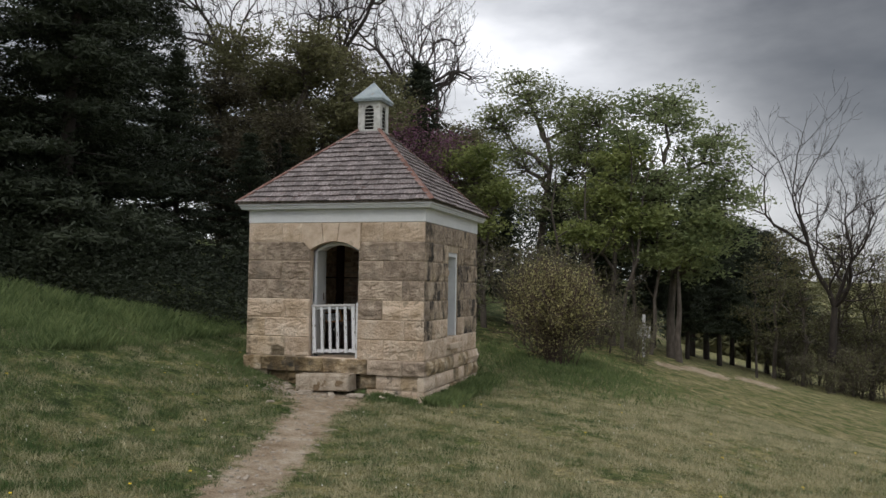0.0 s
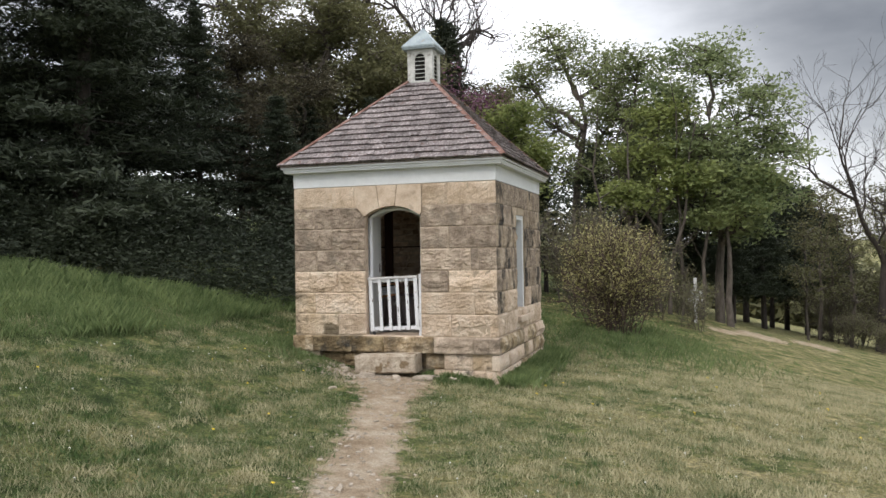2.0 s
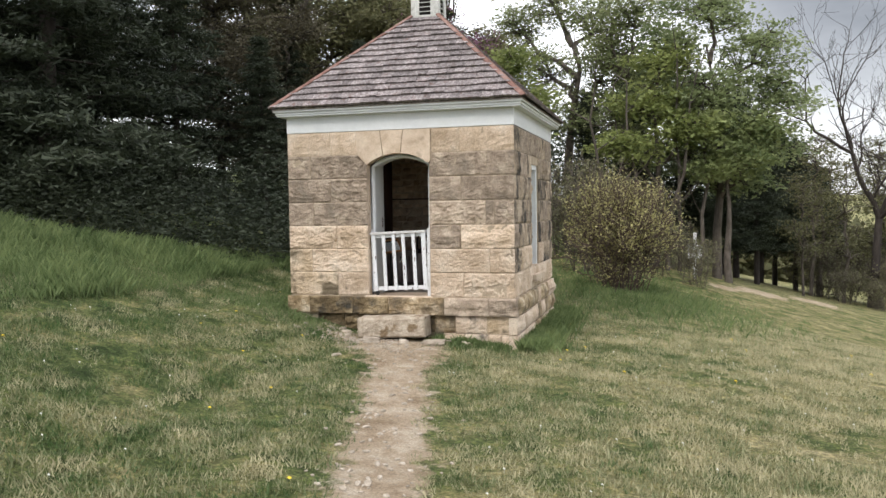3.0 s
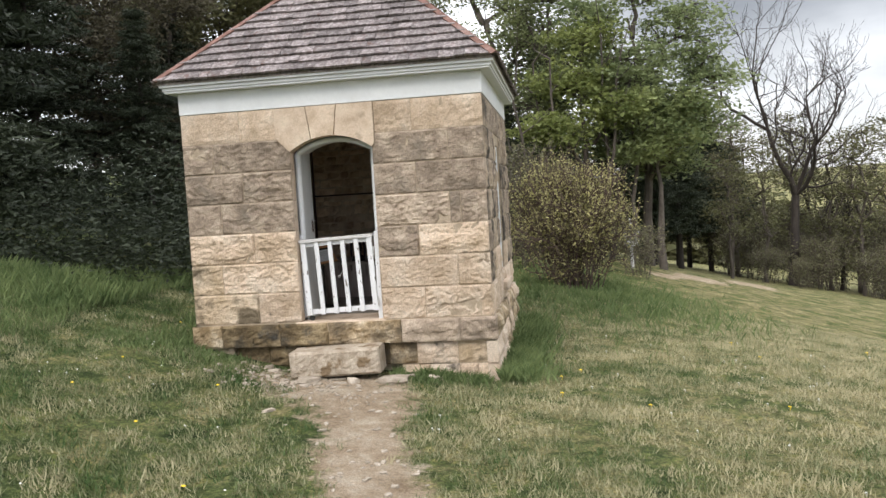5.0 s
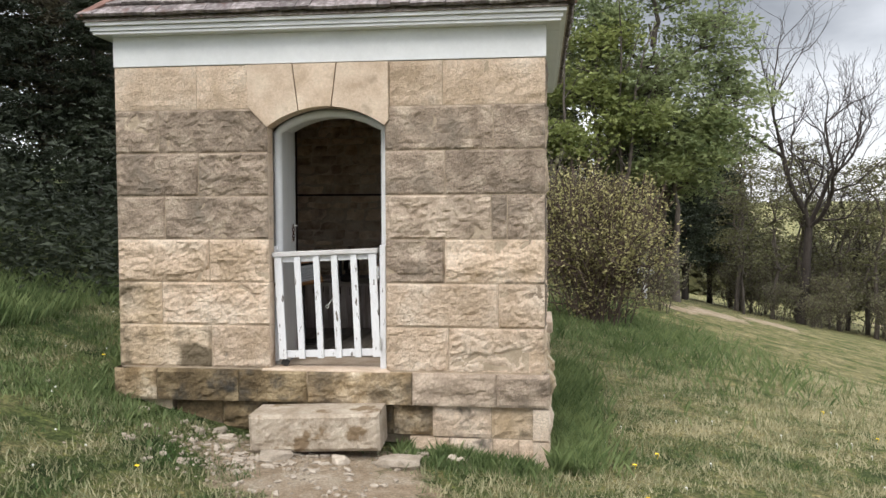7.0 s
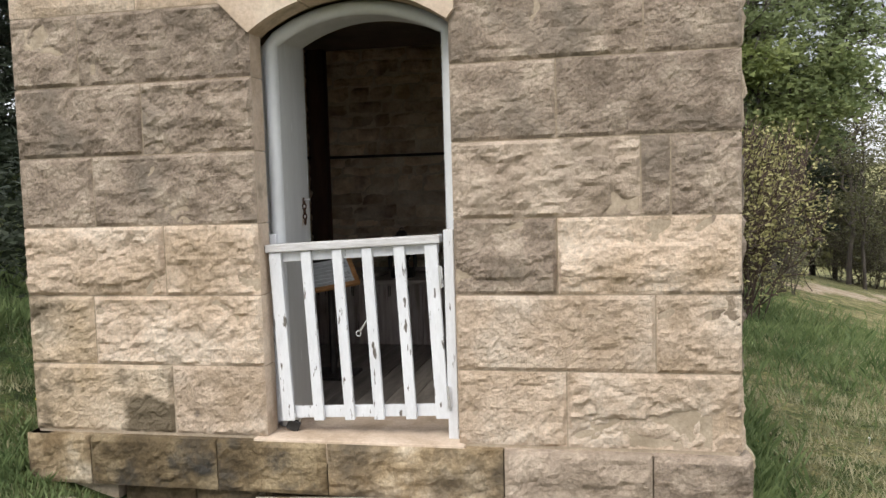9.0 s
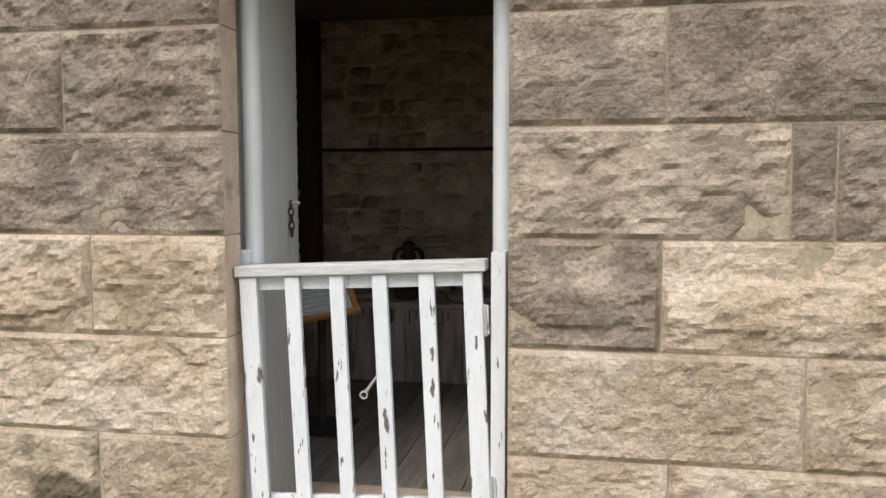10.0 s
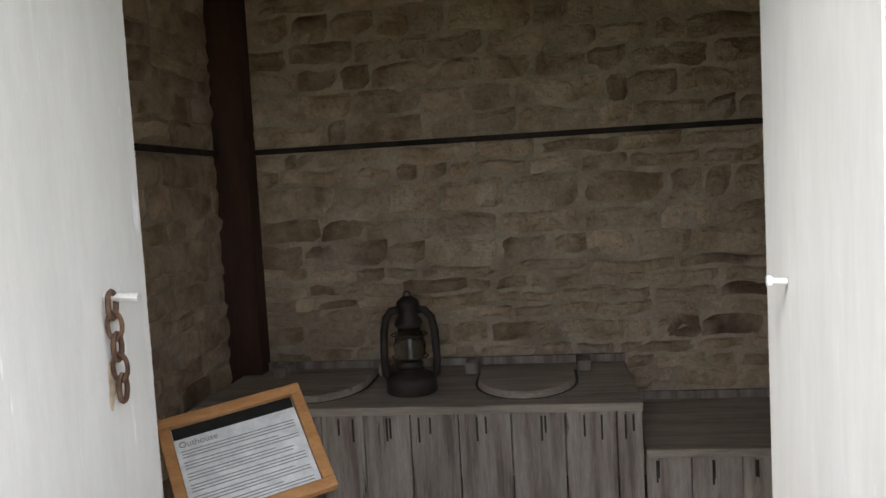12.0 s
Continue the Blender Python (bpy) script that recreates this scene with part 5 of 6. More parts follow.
def limb(wood, rng, p, d, length, r, depth, tips, bend=0.22, split=(2, 3), shrink=0.72, up=0.08, base=False, fan=0.55):
    """A bough and all that grows from it; wood holds the vertices and faces of the trunk and of the twigs."""
    n = 4 if depth > 1 else 3
    pts, rad = [p.copy()], [r]
    q, dd = p.copy(), d.copy()
    for i in range(n):
        b = bend * (0.4 if base else 1.0)
        dd = (dd + Vector((rng.gauss(0, b), rng.gauss(0, b), rng.gauss(0, b) + up))).normalized()
        q = q + dd * length / n
        pts.append(q.copy())
        rad.append(max(0.007, r * (1 - 0.30 * (i + 1) / n)))
    V, Fc = wood[0] if depth >= 3 else wood[1]
    tube_rows(V, Fc, pts, rad, 8 if depth > 3 else 5 if depth > 1 else 3)
    if depth <= 2:
        tips.extend((pp, dd.copy(), depth) for pp in pts[1:])
    if depth == 0:
        return
    for k in range(rng.randint(*split)):
        nd = dd + Vector((rng.gauss(0, fan), rng.gauss(0, fan), rng.gauss(0.1, 0.35)))
        limb(wood, rng, q, nd.normalized(), length * shrink * rng.uniform(0.8, 1.15), rad[-1] * (0.85 if k == 0 else 0.66), depth - 1, tips, bend, split, shrink, up, False, fan)
    if depth >= 2 and not base:
        for i in range(1, n):
            if rng.random() < 0.75:
                side = Vector((rng.gauss(0, 1), rng.gauss(0, 1), rng.gauss(0.25, 0.4))).normalized()
                limb(wood, rng, pts[i], (side + dd * 0.5).normalized(), length * shrink * rng.uniform(0.5, 0.9), rad[i] * 0.5, depth - 2 if depth > 2 else 0, tips, bend, split, shrink, up, False, fan)


def leaf_cloud(points, per, spread, size, rng, flat=0.5, sides=4, slim=0.55):
    """Many small folded leaves round the twig points."""
    P = np.repeat(np.array(points), per, axis=0)
    n = len(P)
    P = P + rng.normal(0, 1, (n, 3)) * np.array(spread)
    a = rng.normal(0, 1, (n, 3))
    a[:, 2] *= flat
    a /= np.linalg.norm(a, axis=1)[:, None]
    b = rng.normal(0, 1, (n, 3))
    b -= (b * a).sum(1)[:, None] * a
    b /= np.linalg.norm(b, axis=1)[:, None]
    s = rng.uniform(size[0], size[1], (n, 1))
    ring_ = [P - a * s, P + b * s * slim, P + a * s, P - b * s * slim] if sides == 4 else [P - a * s, P + a * s + b * s * slim, P + a * s - b * s * slim]
    V = np.stack(ring_, 1).reshape(-1, 3)
    F = np.arange(n * sides).reshape(-1, sides)
    return V, F


def fast_mesh(name, V, F, material, parent):
    me = bpy.data.meshes.new(name)
    me.vertices.add(len(V))
    me.vertices.foreach_set("co", np.asarray(V, dtype=np.float32).ravel())
    me.loops.add(F.size)
    me.loops.foreach_set("vertex_index", F.ravel().astype(np.int32))
    me.polygons.add(len(F))
    me.polygons.foreach_set("loop_start", np.arange(0, F.size, F.shape[1], dtype=np.int32))
    me.update(calc_edges=True)
    me.materials.append(material)
    ob = new(name, me)
    ob.parent = parent
    return ob


def leafy_tree(seed, h, spread, r, depth, leaf, per, size, bark, name, label, first=0.3, cloud=0.28, trunks=1, up=0.08, bend=0.2, fan=0.55):
    rng = random.Random(seed)
    t = thing(name, (0, 0, 0), label, "tree")
    wood, tips = (([], []), ([], [])), []
    for k in range(trunks):
        d = Vector((rng.gauss(0, 0.06 + 0.16 * (trunks > 1)), rng.gauss(0, 0.06 + 0.16 * (trunks > 1)), 1)).normalized()
        limb(wood, rng, Vector((rng.gauss(0, 0.15) * (trunks - 1), rng.gauss(0, 0.15) * (trunks - 1), -0.15)), d, h * first, r * (1.0 if k == 0 else 0.8), depth, tips, bend, (2, 3), 0.74, up, True, fan)
    top = max(p.z for p, _, _ in tips)
    wide = max(math.hypot(p.x, p.y) for p, _, _ in tips)
    sz, sx = h / top, spread / wide
    for nm, (V, Fc) in zip(("trunk", "branchwork"), wood):
        mesh_part(nm, [(x * sx, y * sx, z * sz) for x, y, z in V], Fc, bark, t, smooth=True)
    if leaf:
        pts = [(p.x * sx, p.y * sx, p.z * sz) for p, _, _ in tips]
        LV, LF = leaf_cloud(pts, per, (cloud * 1.35, cloud * 1.35, cloud * 0.5), size, np.random.default_rng(seed), 0.5, 3, 0.5)
        fast_mesh("crown", LV, LF, leaf, t)
    return t


def crowned_tree(seed, name, label, lobes, r, leaf, bark, fork, per=34, size=(0.045, 0.095), spray=0.27):
    """A tree whose boughs each carry a rounded mass of leafy sprays, with gaps between them; lobes: centre, radii, number of sprays."""
    rng = random.Random(seed)
    t = thing(name, (0, 0, 0), label, "tree")
    wood, fine, tips = ([], []), ([], []), []
    top = max(c[2] for c, _, _ in lobes)
    lean = [Vector((rng.gauss(0, 0.10), rng.gauss(0, 0.10), 0)) for _ in range(6)]
    trunk = [Vector((0, 0, -0.2))]
    for i in range(1, 6):
        trunk.append(Vector((0, 0, top * 0.86 * i / 5)) + lean[i] * i * 0.5)
    tube_rows(*wood, trunk, [r * (1.25, 1.0, 0.82, 0.6, 0.4, 0.2)[i] for i in range(6)], 9)
    for c, rad, count in lobes:
        c, rad = Vector(c), Vector(rad)
        f = min(0.92, max(fork, (c.z - 0.8 * math.hypot(c.x, c.y) - 0.4) / (top * 0.86)))
        k = min(4, int(f * 5))
        p0 = trunk[k].lerp(trunk[k + 1], f * 5 - k)
        end = c + Vector((c.x * 0.10, c.y * 0.10, rad.z * 0.55))
        bough = []
        for i in range(7):
            u = i / 6
            p = p0.lerp(end, u) + Vector((0, 0, -0.28 * (end - p0).length * u * (1 - u)))
            if 0 < i:
                p += Vector((rng.gauss(0, 0.11), rng.gauss(0, 0.11), rng.gauss(0, 0.09)))
            bough.append(p)
        tube_rows(*wood, bough, [r * 0.55 * (1 - 0.85 * i / 6) + 0.012 for i in range(7)], 6)
        for _ in range(count):
            d = Vector((rng.gauss(0, 1), rng.gauss(0, 1), rng.gauss(0.15, 1))).normalized() * rng.random() ** 0.42
            wob = 1 + 0.35 * noise.noise(d * 1.7 + Vector((seed, 0, 0)))
            p = c + Vector((d.x * rad.x, d.y * rad.y, d.z * rad.z)) * wob
            q = min(bough[2:], key=lambda b: (b - p).length + 0.5 * max(0.0, b.z - p.z))
            m = q.lerp(p, 0.55) + Vector((rng.gauss(0, 0.07), rng.gauss(0, 0.07), rng.gauss(0.06, 0.06)))
            tube_rows(*fine, [q, m, p], [0.024, 0.015, 0.006], 3)
            tips.append(tuple(p))
            if rng.random() < 0.6:
                tips.append(tuple(m.lerp(p, 0.5)))
    mesh_part("trunk", *wood, bark, t, smooth=True)
    tagged(mesh_part("branchwork", *fine, bark, t, smooth=True), kind="stuff")
    LV, LF = leaf_cloud(tips, per, (spray, spray, spray * 0.36), size, np.random.default_rng(seed), 0.4, 3, 0.55)
    fast_mesh("crown", LV, LF, leaf, t)
    return t


def conifer(seed, h, spread, name, label, density=1.0, skirt=0.01):
    """A cedar: a straight tapering trunk and drooping boughs hung with fine needle sprays, ragged in outline."""
    rng = random.Random(seed)
    t = thing(name, (0, 0, 0), label, "tree")
    V, Fc, pts = [], [], []
    lean = Vector((rng.gauss(0, 0.02), rng.gauss(0, 0.02), 1)).normalized()
    trunk = [lean * (h * i / 8) for i in range(9)]
    tube_rows(V, Fc, trunk, [0.17 * (1 - i / 8.6) * h / 10 + 0.01 for i in range(9)], 8)
    n = int(95 * density)
    for i in range(n):
        f = skirt + (1 - skirt) * (i + rng.random()) / n
        z = h * f
        reach = spread * (1 - f) ** 0.75 * rng.uniform(0.55, 1.15) + 0.12
        a = i * 2.4 + rng.uniform(-0.5, 0.5)
        d = Vector((math.cos(a), math.sin(a), rng.uniform(-0.15, 0.3)))
        p = lean * z
        row = [p]
        for k in range(1, 6):
            q = p + d * reach * k / 5 + Vector((rng.gauss(0, 0.06), rng.gauss(0, 0.06), -0.12 * reach * (k / 5) ** 2))
            row.append(q)
            for _ in range(max(1, int(3 + 3 * reach * k / 5))):
                s = 0.08 + 0.13 * reach * k / 5
                pts.append((q.x + rng.gauss(0, s), q.y + rng.gauss(0, s), q.z + rng.gauss(-0.03, 0.07)))
        tube_rows(V, Fc, row, [0.03 * (1 - 0.17 * k) for k in range(6)], 4)
    mesh_part("trunk", V, Fc, BARK_DARK, t, smooth=True)
    LV, LF = leaf_cloud(pts, 20, (0.15, 0.15, 0.05), (0.05, 0.13), np.random.default_rng(seed), 0.55, 3, 0.26)
    fast_mesh("crown", LV, LF, NEEDLES, t)
    return t


def plant(ob, x, y, turn=0, scale=1.0, sink=0.0):
    ob.matrix_basis = pose(x, y, height(x, y) - sink, 0, 0, turn) @ Matrix.Scale(scale, 4)
    return ob


def plant_copy(ob, x, y, turn, scale):
    c = copy_thing(ob, pose(x, y, height(x, y), 0, 0, turn))
    c.scale = (scale, scale, scale)
    return c


def build_woods():
    # dark cedars on the bank
    c1 = plant(conifer(1, 11.5, 3.0, "cedar_tree", "tall dark cedar with drooping boughs"), -7.4, 2.2, 10, 0.9)
    c2 = plant(conifer(2, 13.0, 3.3, "cedar_tree", "tall dark cedar with drooping boughs", 1.1), -10.4, 6.4, 70)
    spots = [(-9.4, -0.3, 30, 0.95), (-9.0, 4.4, 200, 0.72), (-13.0, 4.0, 140, 1.0), (-12.4, -1.8, 80, 1.0), (-6.4, 9.6, 310, 0.40), (-13.0, 10.0, 20, 1.0), (-14.5, 0.5, 50, 1.2), (-4.4, 9.8, 120, 0.38),
             (-5.4, 6.6, 220, 0.36), (-7.2, 6.0, 160, 0.46)]
    for i, (x, y, a, s) in enumerate(spots):
        plant_copy((c1, c2)[i % 2], x, y, a, s)
    c3 = plant(conifer(3, 10.5, 1.9, "cedar_tree", "dark pointed cedar among bare trees", 0.8, 0.2), -4.6, 17.0, 0, 0.86)
    plant_copy(c3, -2.6, 18.5, 90, 0.66)
    for x, y, a, s in ((2.2, 20.0, 30, 0.62), (3.9, 21.0, 230, 0.66), (0.6, 18.0, 10, 0.50), (6.4, 22.6, 140, 0.60), (1.4, 22.5, 300, 0.72), (5.2, 19.6, 200, 0.44), (-0.8, 16.2, 75, 0.42)):
        plant_copy(c3, x, y, a, s)
    # cedars on clear stems at the field's edge
    c4 = plant(conifer(4, 7.4, 2.1, "cedar_tree", "dark cedar on a clear trunk at the field edge", 0.75, 0.26), 5.35, 26.2, 0)
    for x, y, a, s in ((5.95, 26.9, 110, 1.05), (8.0, 31.5, 200, 0.95), (8.75, 30.2, 40, 0.92), (9.9, 31.5, 300, 0.8), (7.1, 28.4, 260, 0.9)):
        plant_copy(c4, x, y, a, s)
    # olive leafing trees behind the roof
    o1 = plant(crowned_tree(11, "leafing_tree", "thin tree in olive new leaf", [((0.5, 0, 7.4), (1.5, 1.5, 1.2), 70), ((-1.3, 0.3, 6.4), (1.4, 1.4, 1.0), 64), ((1.5, 0.2, 5.4), (1.4, 1.4, 1.0), 64),
                                                                               ((-0.6, -0.6, 4.4), (1.6, 1.5, 1.0), 70), ((1.2, -0.5, 3.2), (1.4, 1.4, 0.9), 54), ((-1.1, 0.2, 2.4), (1.4, 1.4, 0.9), 50)],
                            0.13, LEAF_OLIVE, BARK, 0.22, 30, (0.045, 0.09), 0.30), -7.0, 12.0, 0)
    for x, y, a, s in ((-4.7, 13.2, 120, 0.88), (-9.2, 12.8, 220, 1.0), (-2.6, 15.4, 60, 0.78), (-5.9, 15.2, 300, 0.95)):
        plant_copy(o1, x, y, a, s)
    w1 = plant(crowned_tree(18, "budding_tree", "twiggy tree in dull brown bud", [((0.3, 0, 7.8), (1.5, 1.5, 1.1), 80), ((-1.4, 0.2, 6.2), (1.5, 1.4, 1.1), 76), ((1.5, 0.3, 5.6), (1.4, 1.4, 1.1), 70), ((-0.3, -0.5, 4.2), (1.7, 1.6, 1.1), 76),
                                                                                ((1.1, 0.2, 2.8), (1.5, 1.4, 1.0), 60), ((-1.2, 0.2, 2.2), (1.5, 1.4, 1.0), 60)],
                            0.14, LEAF_DULL, BARK_DARK, 0.2, 26, (0.04, 0.085), 0.32), -7.9, 14.6, 0)
    for x, y, a, s in ((-5.2, 17.4, 200, 0.9), (-8.8, 10.4, 310, 0.72), (-3.6, 18.2, 30, 0.8), (-6.2, 9.4, 60, 0.62)):
        plant_copy(w1, x, y, a, s)
    # green trees on the lower side
    plant(crowned_tree(12, "green_tree", "broad tree in fresh green leaf", [((-0.3, 0.2, 8.3), (1.6, 1.5, 1.0), 70), ((-1.5, -0.2, 7.2), (1.1, 1.2, 0.9), 50), ((1.2, -0.1, 6.8), (1.2, 1.2, 1.0), 60),
                                                                           ((1.6, -0.1, 5.2), (1.2, 1.2, 1.1), 60), ((-0.4, -0.8, 5.5), (1.4, 1.3, 0.9), 60), ((-1.6, -0.4, 5.6), (1.2, 1.2, 0.9), 50), ((-1.0, 0.3, 3.9), (1.3, 1.2, 0.8), 44), ((0.4, 0.3, 3.0), (1.3, 1.2, 0.7), 36), ((1.3, -0.3, 3.9), (1.2, 1.1, 0.8), 46)],
                       0.13, LEAF_GREEN, BARK, 0.16, 24), 4.7, 16.6, 0)
    plant(crowned_tree(13, "green_tree", "low tree in yellow-green new leaf", [((-0.2, 0.2, 4.9), (1.2, 1.1, 0.6), 44), ((-0.7, -0.6, 3.6), (1.0, 1.0, 0.45), 34), ((0.7, -0.1, 4.1), (1.0, 1.0, 0.5), 34), ((0.2, 0.3, 6.1), (0.9, 0.9, 0.6), 26)],
                       0.11, LEAF_LIME, BARK, 0.3), 2.9, 15.2, 0)
    plant(crowned_tree(14, "green_tree", "low tree in bright green leaf", [((-0.1, -0.3, 3.6), (1.2, 1.1, 0.6), 46), ((0.7, 0.1, 4.4), (0.9, 0.9, 0.5), 30), ((-0.7, -0.2, 4.6), (0.8, 0.8, 0.4), 22)],
                       0.10, LEAF_BRIGHT, BARK, 0.3), 5.0, 15.7, 0)
    plant(crowned_tree(15, "green_tree", "tall tree in sparse pale new leaf", [((-0.7, 0, 8.8), (1.5, 1.5, 1.0), 80), ((-1.8, 0, 7.6), (1.1, 1.1, 0.9), 50), ((0.8, 0, 7.7), (1.4, 1.4, 1.1), 70), ((1.5, -0.4, 6.0), (1.3, 1.3, 1.1), 64),
                                                                              ((-0.8, -0.3, 6.2), (1.4, 1.3, 1.0), 60), ((0.4, -0.2, 4.6), (1.5, 1.4, 1.0), 60)],
                       0.19, LEAF_PALE, BARK, 0.3, 22, (0.04, 0.08), 0.3), -0.2, 19.0, 0)
    plant(crowned_tree(19, "green_tree", "slim tree in pale green leaf", [((0.1, 0, 8.0), (1.1, 1.1, 0.9), 50), ((-0.6, 0.1, 6.8), (1.1, 1.1, 0.9), 46), ((0.7, 0, 5.8), (1.1, 1.1, 0.9), 46), ((-0.4, 0, 4.6), (1.2, 1.2, 0.9), 46), ((0.5, 0, 3.4), (1.2, 1.2, 0.8), 40)],
                       0.12, LEAF_PALE, BARK, 0.25, 26, (0.04, 0.085), 0.29), 2.0, 17.6, 0)
    plant(crowned_tree(16, "green_tree", "small tree in lime green leaf by the outhouse", [((-0.4, 0, 5.2), (0.9, 0.9, 0.55), 34), ((0.4, 0, 4.3), (0.8, 0.8, 0.5), 26), ((-0.2, -0.3, 3.3), (0.9, 0.9, 0.5), 22)],
                       0.09, LEAF_LIME, BARK, 0.3), -0.9, 13.2, 0)
    thin = plant(crowned_tree(17, "thin_tree", "thin tree in sparse olive leaf at the field edge", [((0.1, 0, 5.4), (0.9, 0.9, 0.7), 22), ((-0.6, 0, 4.3), (0.9, 0.9, 0.7), 20), ((0.7, 0.1, 3.6), (0.9, 0.9, 0.7), 20), ((-0.3, 0, 2.4), (0.9, 0.9, 0.6), 16)],
                              0.07, LEAF_OLIVE, BARK, 0.2, 16, (0.035, 0.07), 0.3), 12.4, 25.5, 0)
    for x, y, a, s in ((9.6, 23.8, 80, 0.9), (14.0, 27.0, 150, 1.1), (16.4, 24.6, 20, 1.0), (7.6, 19.6, 210, 0.62), (11.8, 28.4, 290, 1.1), (8.6, 24.8, 40, 1.0), (9.4, 27.6, 130, 1.15), (11.4, 26.4, 250, 1.15), (13.2, 24.2, 310, 1.05), (15.2, 26.4, 190, 1.2)):
        plant_copy(thin, x, y, a, s)
    # bare trees
    b1 = plant(leafy_tree(21, 15.5, 5.5, 0.27, 6, None, 0, (0, 0), BARK_DARK, "bare_tree", "tall bare tree with crooked branches", bend=0.3), -4.6, 19.5, 0)
    plant_copy(b1, -8.4, 17.0, 140, 1.0)
    plant_copy(b1, -6.6, 22.0, 260, 1.05)
    plant_copy(b1, -12.0, 18.0, 30, 1.0)
    b2 = plant(leafy_tree(23, 12.4, 4.4, 0.24, 6, None, 0, (0, 0), BARK_DARK, "bare_tree", "bare tree forking into upright limbs", bend=0.18, up=0.10, first=0.36), 10.6, 24.0, 0)
    for x, y, a, s in ((15.2, 25.0, 100, 0.8), (17.5, 22.5, 200, 0.75), (13.4, 31.0, 20, 0.7), (19.5, 27.0, 60, 0.75), (13.6, 28.0, 75, 0.5), (16.6, 24.6, 220, 0.5)):
        plant_copy(b2, x, y, a, s)
    # redbud
    plant(leafy_tree(31, 6.6, 2.0, 0.09, 4, LEAF_PINK, 16, (0.03, 0.06), BARK_DARK, "redbud_tree", "redbud in faint purple blossom", trunks=2, cloud=0.2), -2.9, 12.4, 0)


def build_stems():
    """Bare slender trunks under the green crowns."""
    rng = random.Random(51)
    for x, y, h in ((2.5, 14.4, 5.5), (3.2, 14.8, 6.0), (3.55, 15.6, 6.5), (2.1, 15.6, 5.6), (4.1, 15.4, 5.8), (1.3, 14.2, 5.0)):
        V, Fc = [], []
        lean = Vector((rng.uniform(-0.16, 0.16), rng.uniform(-0.1, 0.1), 1))
        row = [lean * (h * i / 6) + Vector((rng.gauss(0, 0.05), rng.gauss(0, 0.05), -0.15)) for i in range(7)]
        tube_rows(V, Fc, row, [0.065 * (1 - i / 7.5) + 0.008 for i in range(7)], 7)
        for i in range(2, 7):
            d = Vector((rng.gauss(0, 1), rng.gauss(0, 0.7), 0.9)).normalized()
            tube_rows(V, Fc, [row[i], row[i] + d * 0.5, row[i] + d * 1.0 + Vector((0, 0, 0.2))], [0.024, 0.015, 0.006], 4)
        t = thing("sapling", (0, 0, 0), "slender leafless young tree in the wood edge", "tree", group="saplings at the wood edge")
        mesh_part("trunk", V, Fc, BARK, t, smooth=True)
        plant(t, x, y)


def shrub(seed, h, spread, name, label, leaf, stems, per, size, twig, rise=0.42):
    rng = random.Random(seed)
    t = thing(name, (0, 0, 0), label, "shrub")
    wood, tips = (([], []), ([], [])), []
    for k in range(stems):
        a = rng.uniform(0, 6.28)
        o = rng.uniform(0.0, 0.5) * spread
        d = Vector((math.cos(a) * rng.uniform(0.05, 0.6), math.sin(a) * rng.uniform(0.05, 0.6), 1)).normalized()
        limb(wood, rng, Vector((math.cos(a) * o, math.sin(a) * o, -0.05)), d, h * rise, 0.013, 3, tips, 0.16, (2, 3), 0.7, 0.05)
    top = max(p.z for p, _, _ in tips)
    wide = max(math.hypot(p.x, p.y) for p, _, _ in tips)
    for nm, (V, Fc) in zip(("stem", "twig_mass"), wood):
        mesh_part(nm, [(x * spread / wide, y * spread / wide, z * h / top) for x, y, z in V], Fc, twig, t)
    pts = [(p.x * spread / wide, p.y * spread / wide, p.z * h / top) for p, _, _ in tips]
    LV, LF = leaf_cloud(pts, per, (0.07, 0.07, 0.07), size, np.random.default_rng(seed))
    fast_mesh("foliage", LV, LF, leaf, t)
    return t


def build_shrubs():
    plant(shrub(41, 2.55, 1.5, "shrub", "dense twiggy budding shrub with small yellow-green leaves", LEAF_BUSH, 66, 2, (0.015, 0.034), TWIG_RED, 0.30), 2.35, 6.9, 0)
    s2 = plant(shrub(42, 1.7, 1.2, "shrub", "brown leafless brambly shrub at the wood edge", LEAF_DRY, 11, 2, (0.02, 0.04), BARK), 4.0, 11.6, 0, 0.8)
    for x, y, a, s in ((2.8, 12.6, 30, 1.1), (1.4, 10.0, 90, 1.4), (2.0, 15.5, 50, 1.6), (3.4, 15.8, 140, 0.9), (9.5, 26.5, 20, 1.3), (12.0, 27.0, 70, 1.6), (14.0, 24.0, 110, 1.3), (17.0, 25.0, 10, 1.5), (11.4, 23.6, 5, 1.2), (13.0, 22.6, 99, 1.1), (15.6, 22.8, 122, 1.4), (9.4, 22.6, 180, 0.8),
                       (18.8, 23.0, 80, 1.6), (12.4, 28.6, 10, 1.9), (16.0, 28.0, 44, 2.1), (21.0, 26.0, 15, 2.0), (11.0, 30.0, 61, 2.2), (14.6, 30.5, 200, 2.4), (18.6, 29.0, 120, 2.3), (9.2, 28.6, 240, 1.5), (12.0, 25.2, 190, 1.5), (14.6, 25.6, 300, 1.6), (23.0, 30.0, 10, 2.5), (-0.6, 9.5, 10, 1.6), (-2.8, 9.0, 77, 1.7), (0.6, 13.0, 200, 1.8), (-4.6, 13.0, 140, 1.8), (10.2, 21.6, 140, 0.7)):
        plant_copy(s2, x, y, a, s)


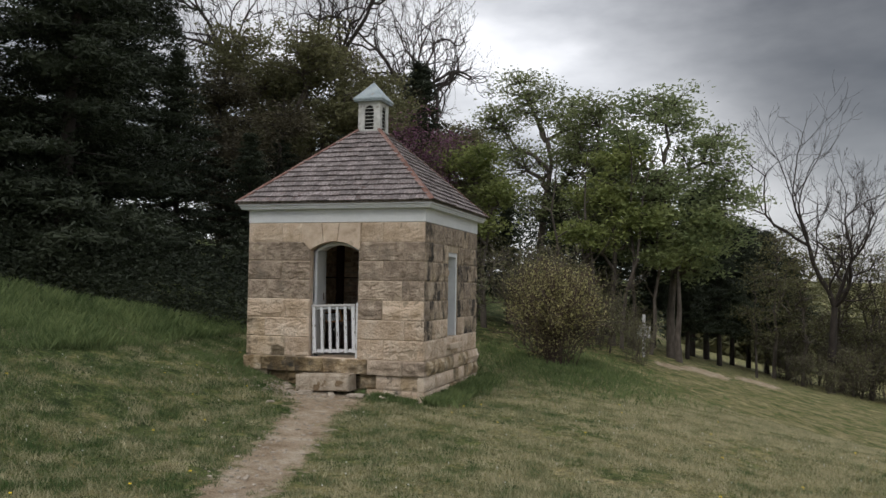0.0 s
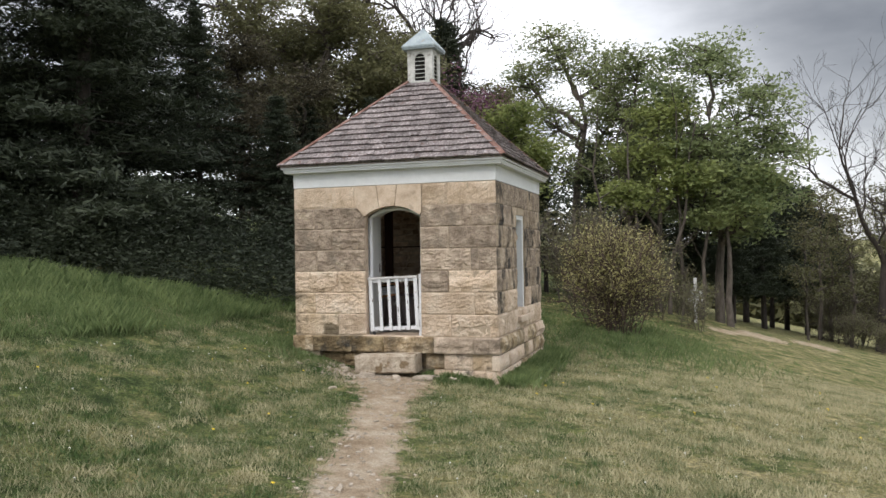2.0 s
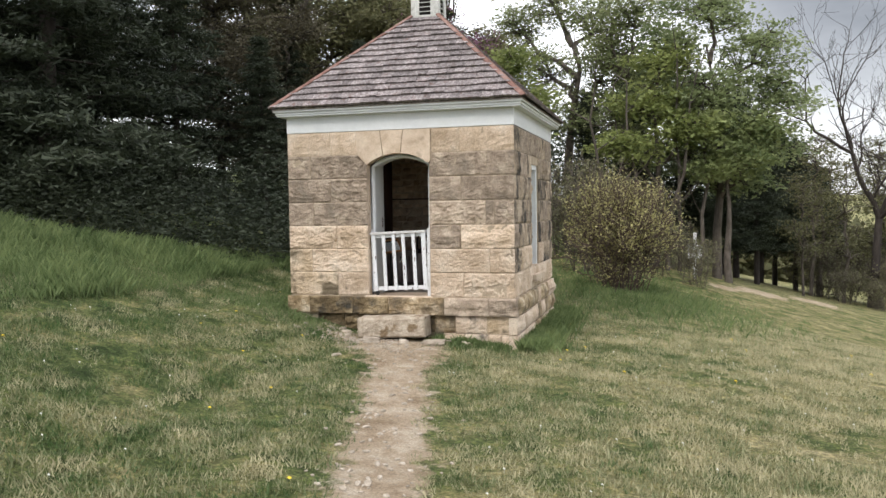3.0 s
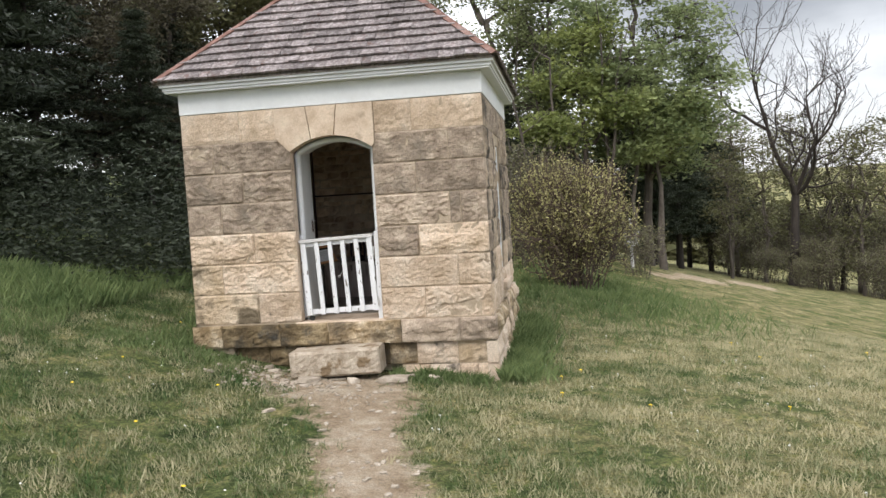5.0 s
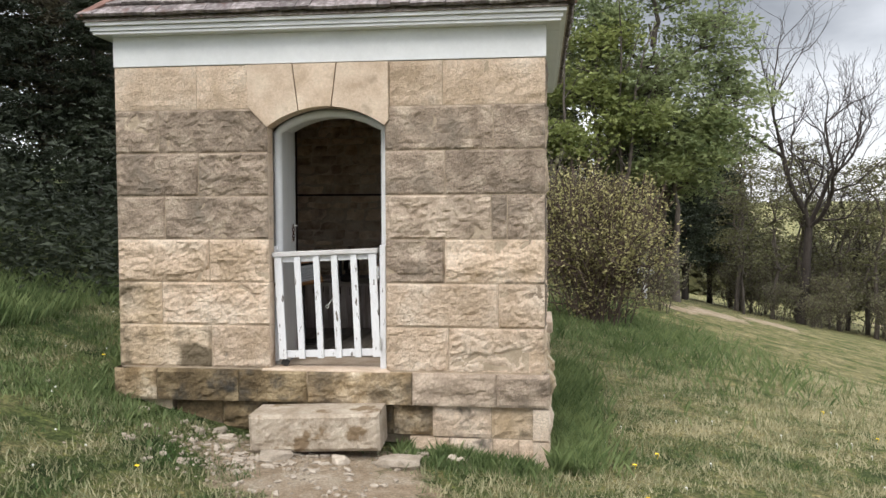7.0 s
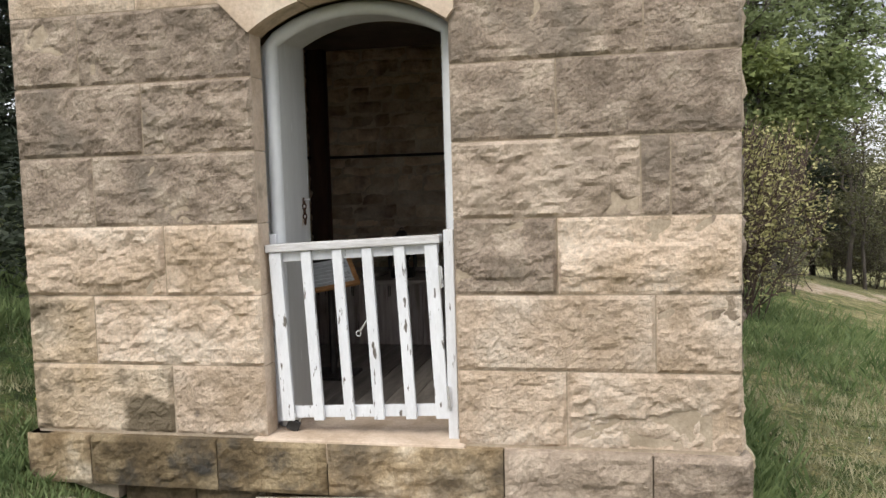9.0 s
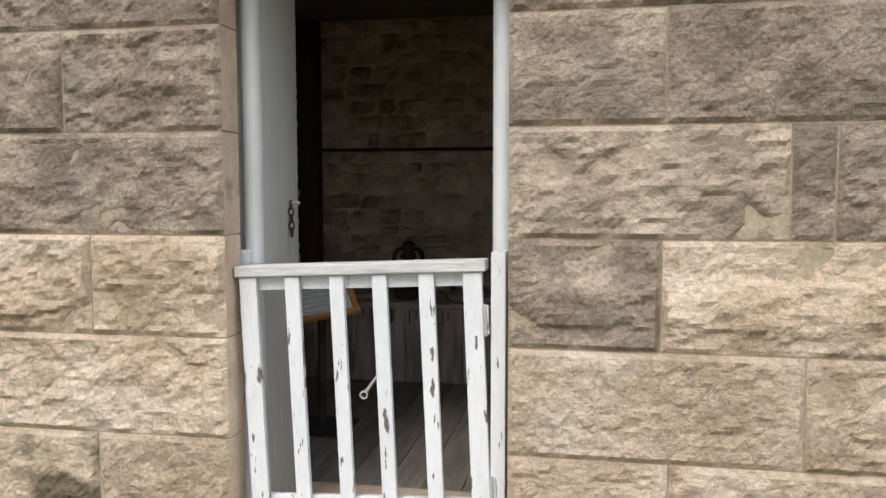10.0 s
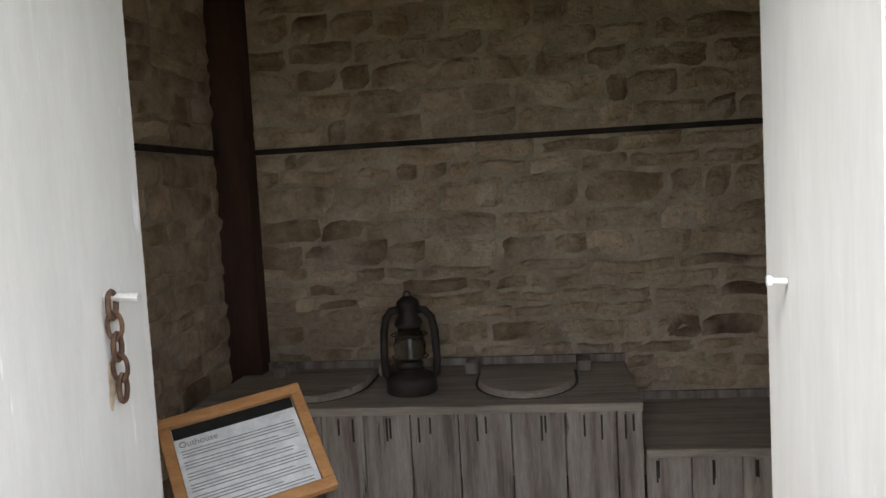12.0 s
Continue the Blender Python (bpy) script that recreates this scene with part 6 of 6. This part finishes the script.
def build_post_sign():
    x, y = 3.98, 13.9
    z = height(x, y)
    p = thing("sign_post", (x, y, z), "grey wooden post with a small pale board", "sign")
    part("post", boxed(-0.045, 0.045, -0.045, 0.045, -0.1, 1.30, bevel=0.006), SIGN_GREY, p)
    part("board", boxed(-0.20, 0.20, -0.072, -0.047, 0.58, 0.96, bevel=0.006), SIGN_GREY, p, "pale grey notice board")


def build_distance():
    """Far woods and hedges beyond the field, too far to tell apart."""
    rng = np.random.default_rng(17)
    pts = []
    for _ in range(2600):
        a = rng.uniform(-1.1, 1.3)
        d = rng.uniform(95, 140)
        x, y = 5 + d * math.sin(a), d * math.cos(a)
        pts.append((x, y, height(x, y) + rng.uniform(0, 1) ** 1.4 * (6 + 3 * math.sin(x * 0.11) + 2 * math.sin(x * 0.31))))
    for _ in range(2600):
        x = rng.uniform(4, 60)
        y = 62 + 0.25 * x + rng.uniform(-6, 6)
        pts.append((x, y, height(x, y) + rng.uniform(0, 1) ** 1.3 * (3.4 + 1.2 * math.sin(x * 0.5))))
    V, F = leaf_cloud(pts, 8, (0.9, 0.9, 0.6), (0.3, 0.8), rng, 0.5, 3, 0.6)
    ob = fast_mesh("far_woods", V, F, LEAF_OLIVE, None)
    tagged(ob, "hazy far woodland beyond the field", "trees", kind="stuff")
    pts = []
    for _ in range(1300):
        x = rng.uniform(-45, -12)
        y = rng.uniform(-6, 60)
        pts.append((x, y, height(x, y) + rng.uniform(0.1, 4.5)))
    for _ in range(900):
        x = rng.uniform(-16, 4)
        y = rng.uniform(26, 48)
        pts.append((x, y, height(x, y) + rng.uniform(0.2, 6)))
    V, F = leaf_cloud(pts, 26, (0.6, 0.6, 0.5), (0.08, 0.2), rng, 0.5, 3, 0.4)
    tagged(fast_mesh("wood_interior", V, F, NEEDLES, None), "dark wood behind the nearest trees", "trees", kind="stuff")
    pts = []
    for _ in range(850):
        x = rng.uniform(-10.5, -2.3)
        y = wood_edge(x) + rng.uniform(0.0, 1.0) ** 1.3 * 3.4
        pts.append((x, y, height(x, y) + rng.uniform(0.02, 1.0) ** 1.8 * min(1.7, 0.4 + 0.7 * (y - wood_edge(x)))))
    V, F = leaf_cloud(pts, 70, (0.32, 0.32, 0.2), (0.025, 0.06), rng, 0.4, 3, 0.35)
    tagged(fast_mesh("undergrowth", V, F, NEEDLES, None), "dark evergreen undergrowth at the wood edge", "undergrowth", kind="stuff")


build_woods()
build_stems()
build_shrubs()
build_post_sign()
build_distance()
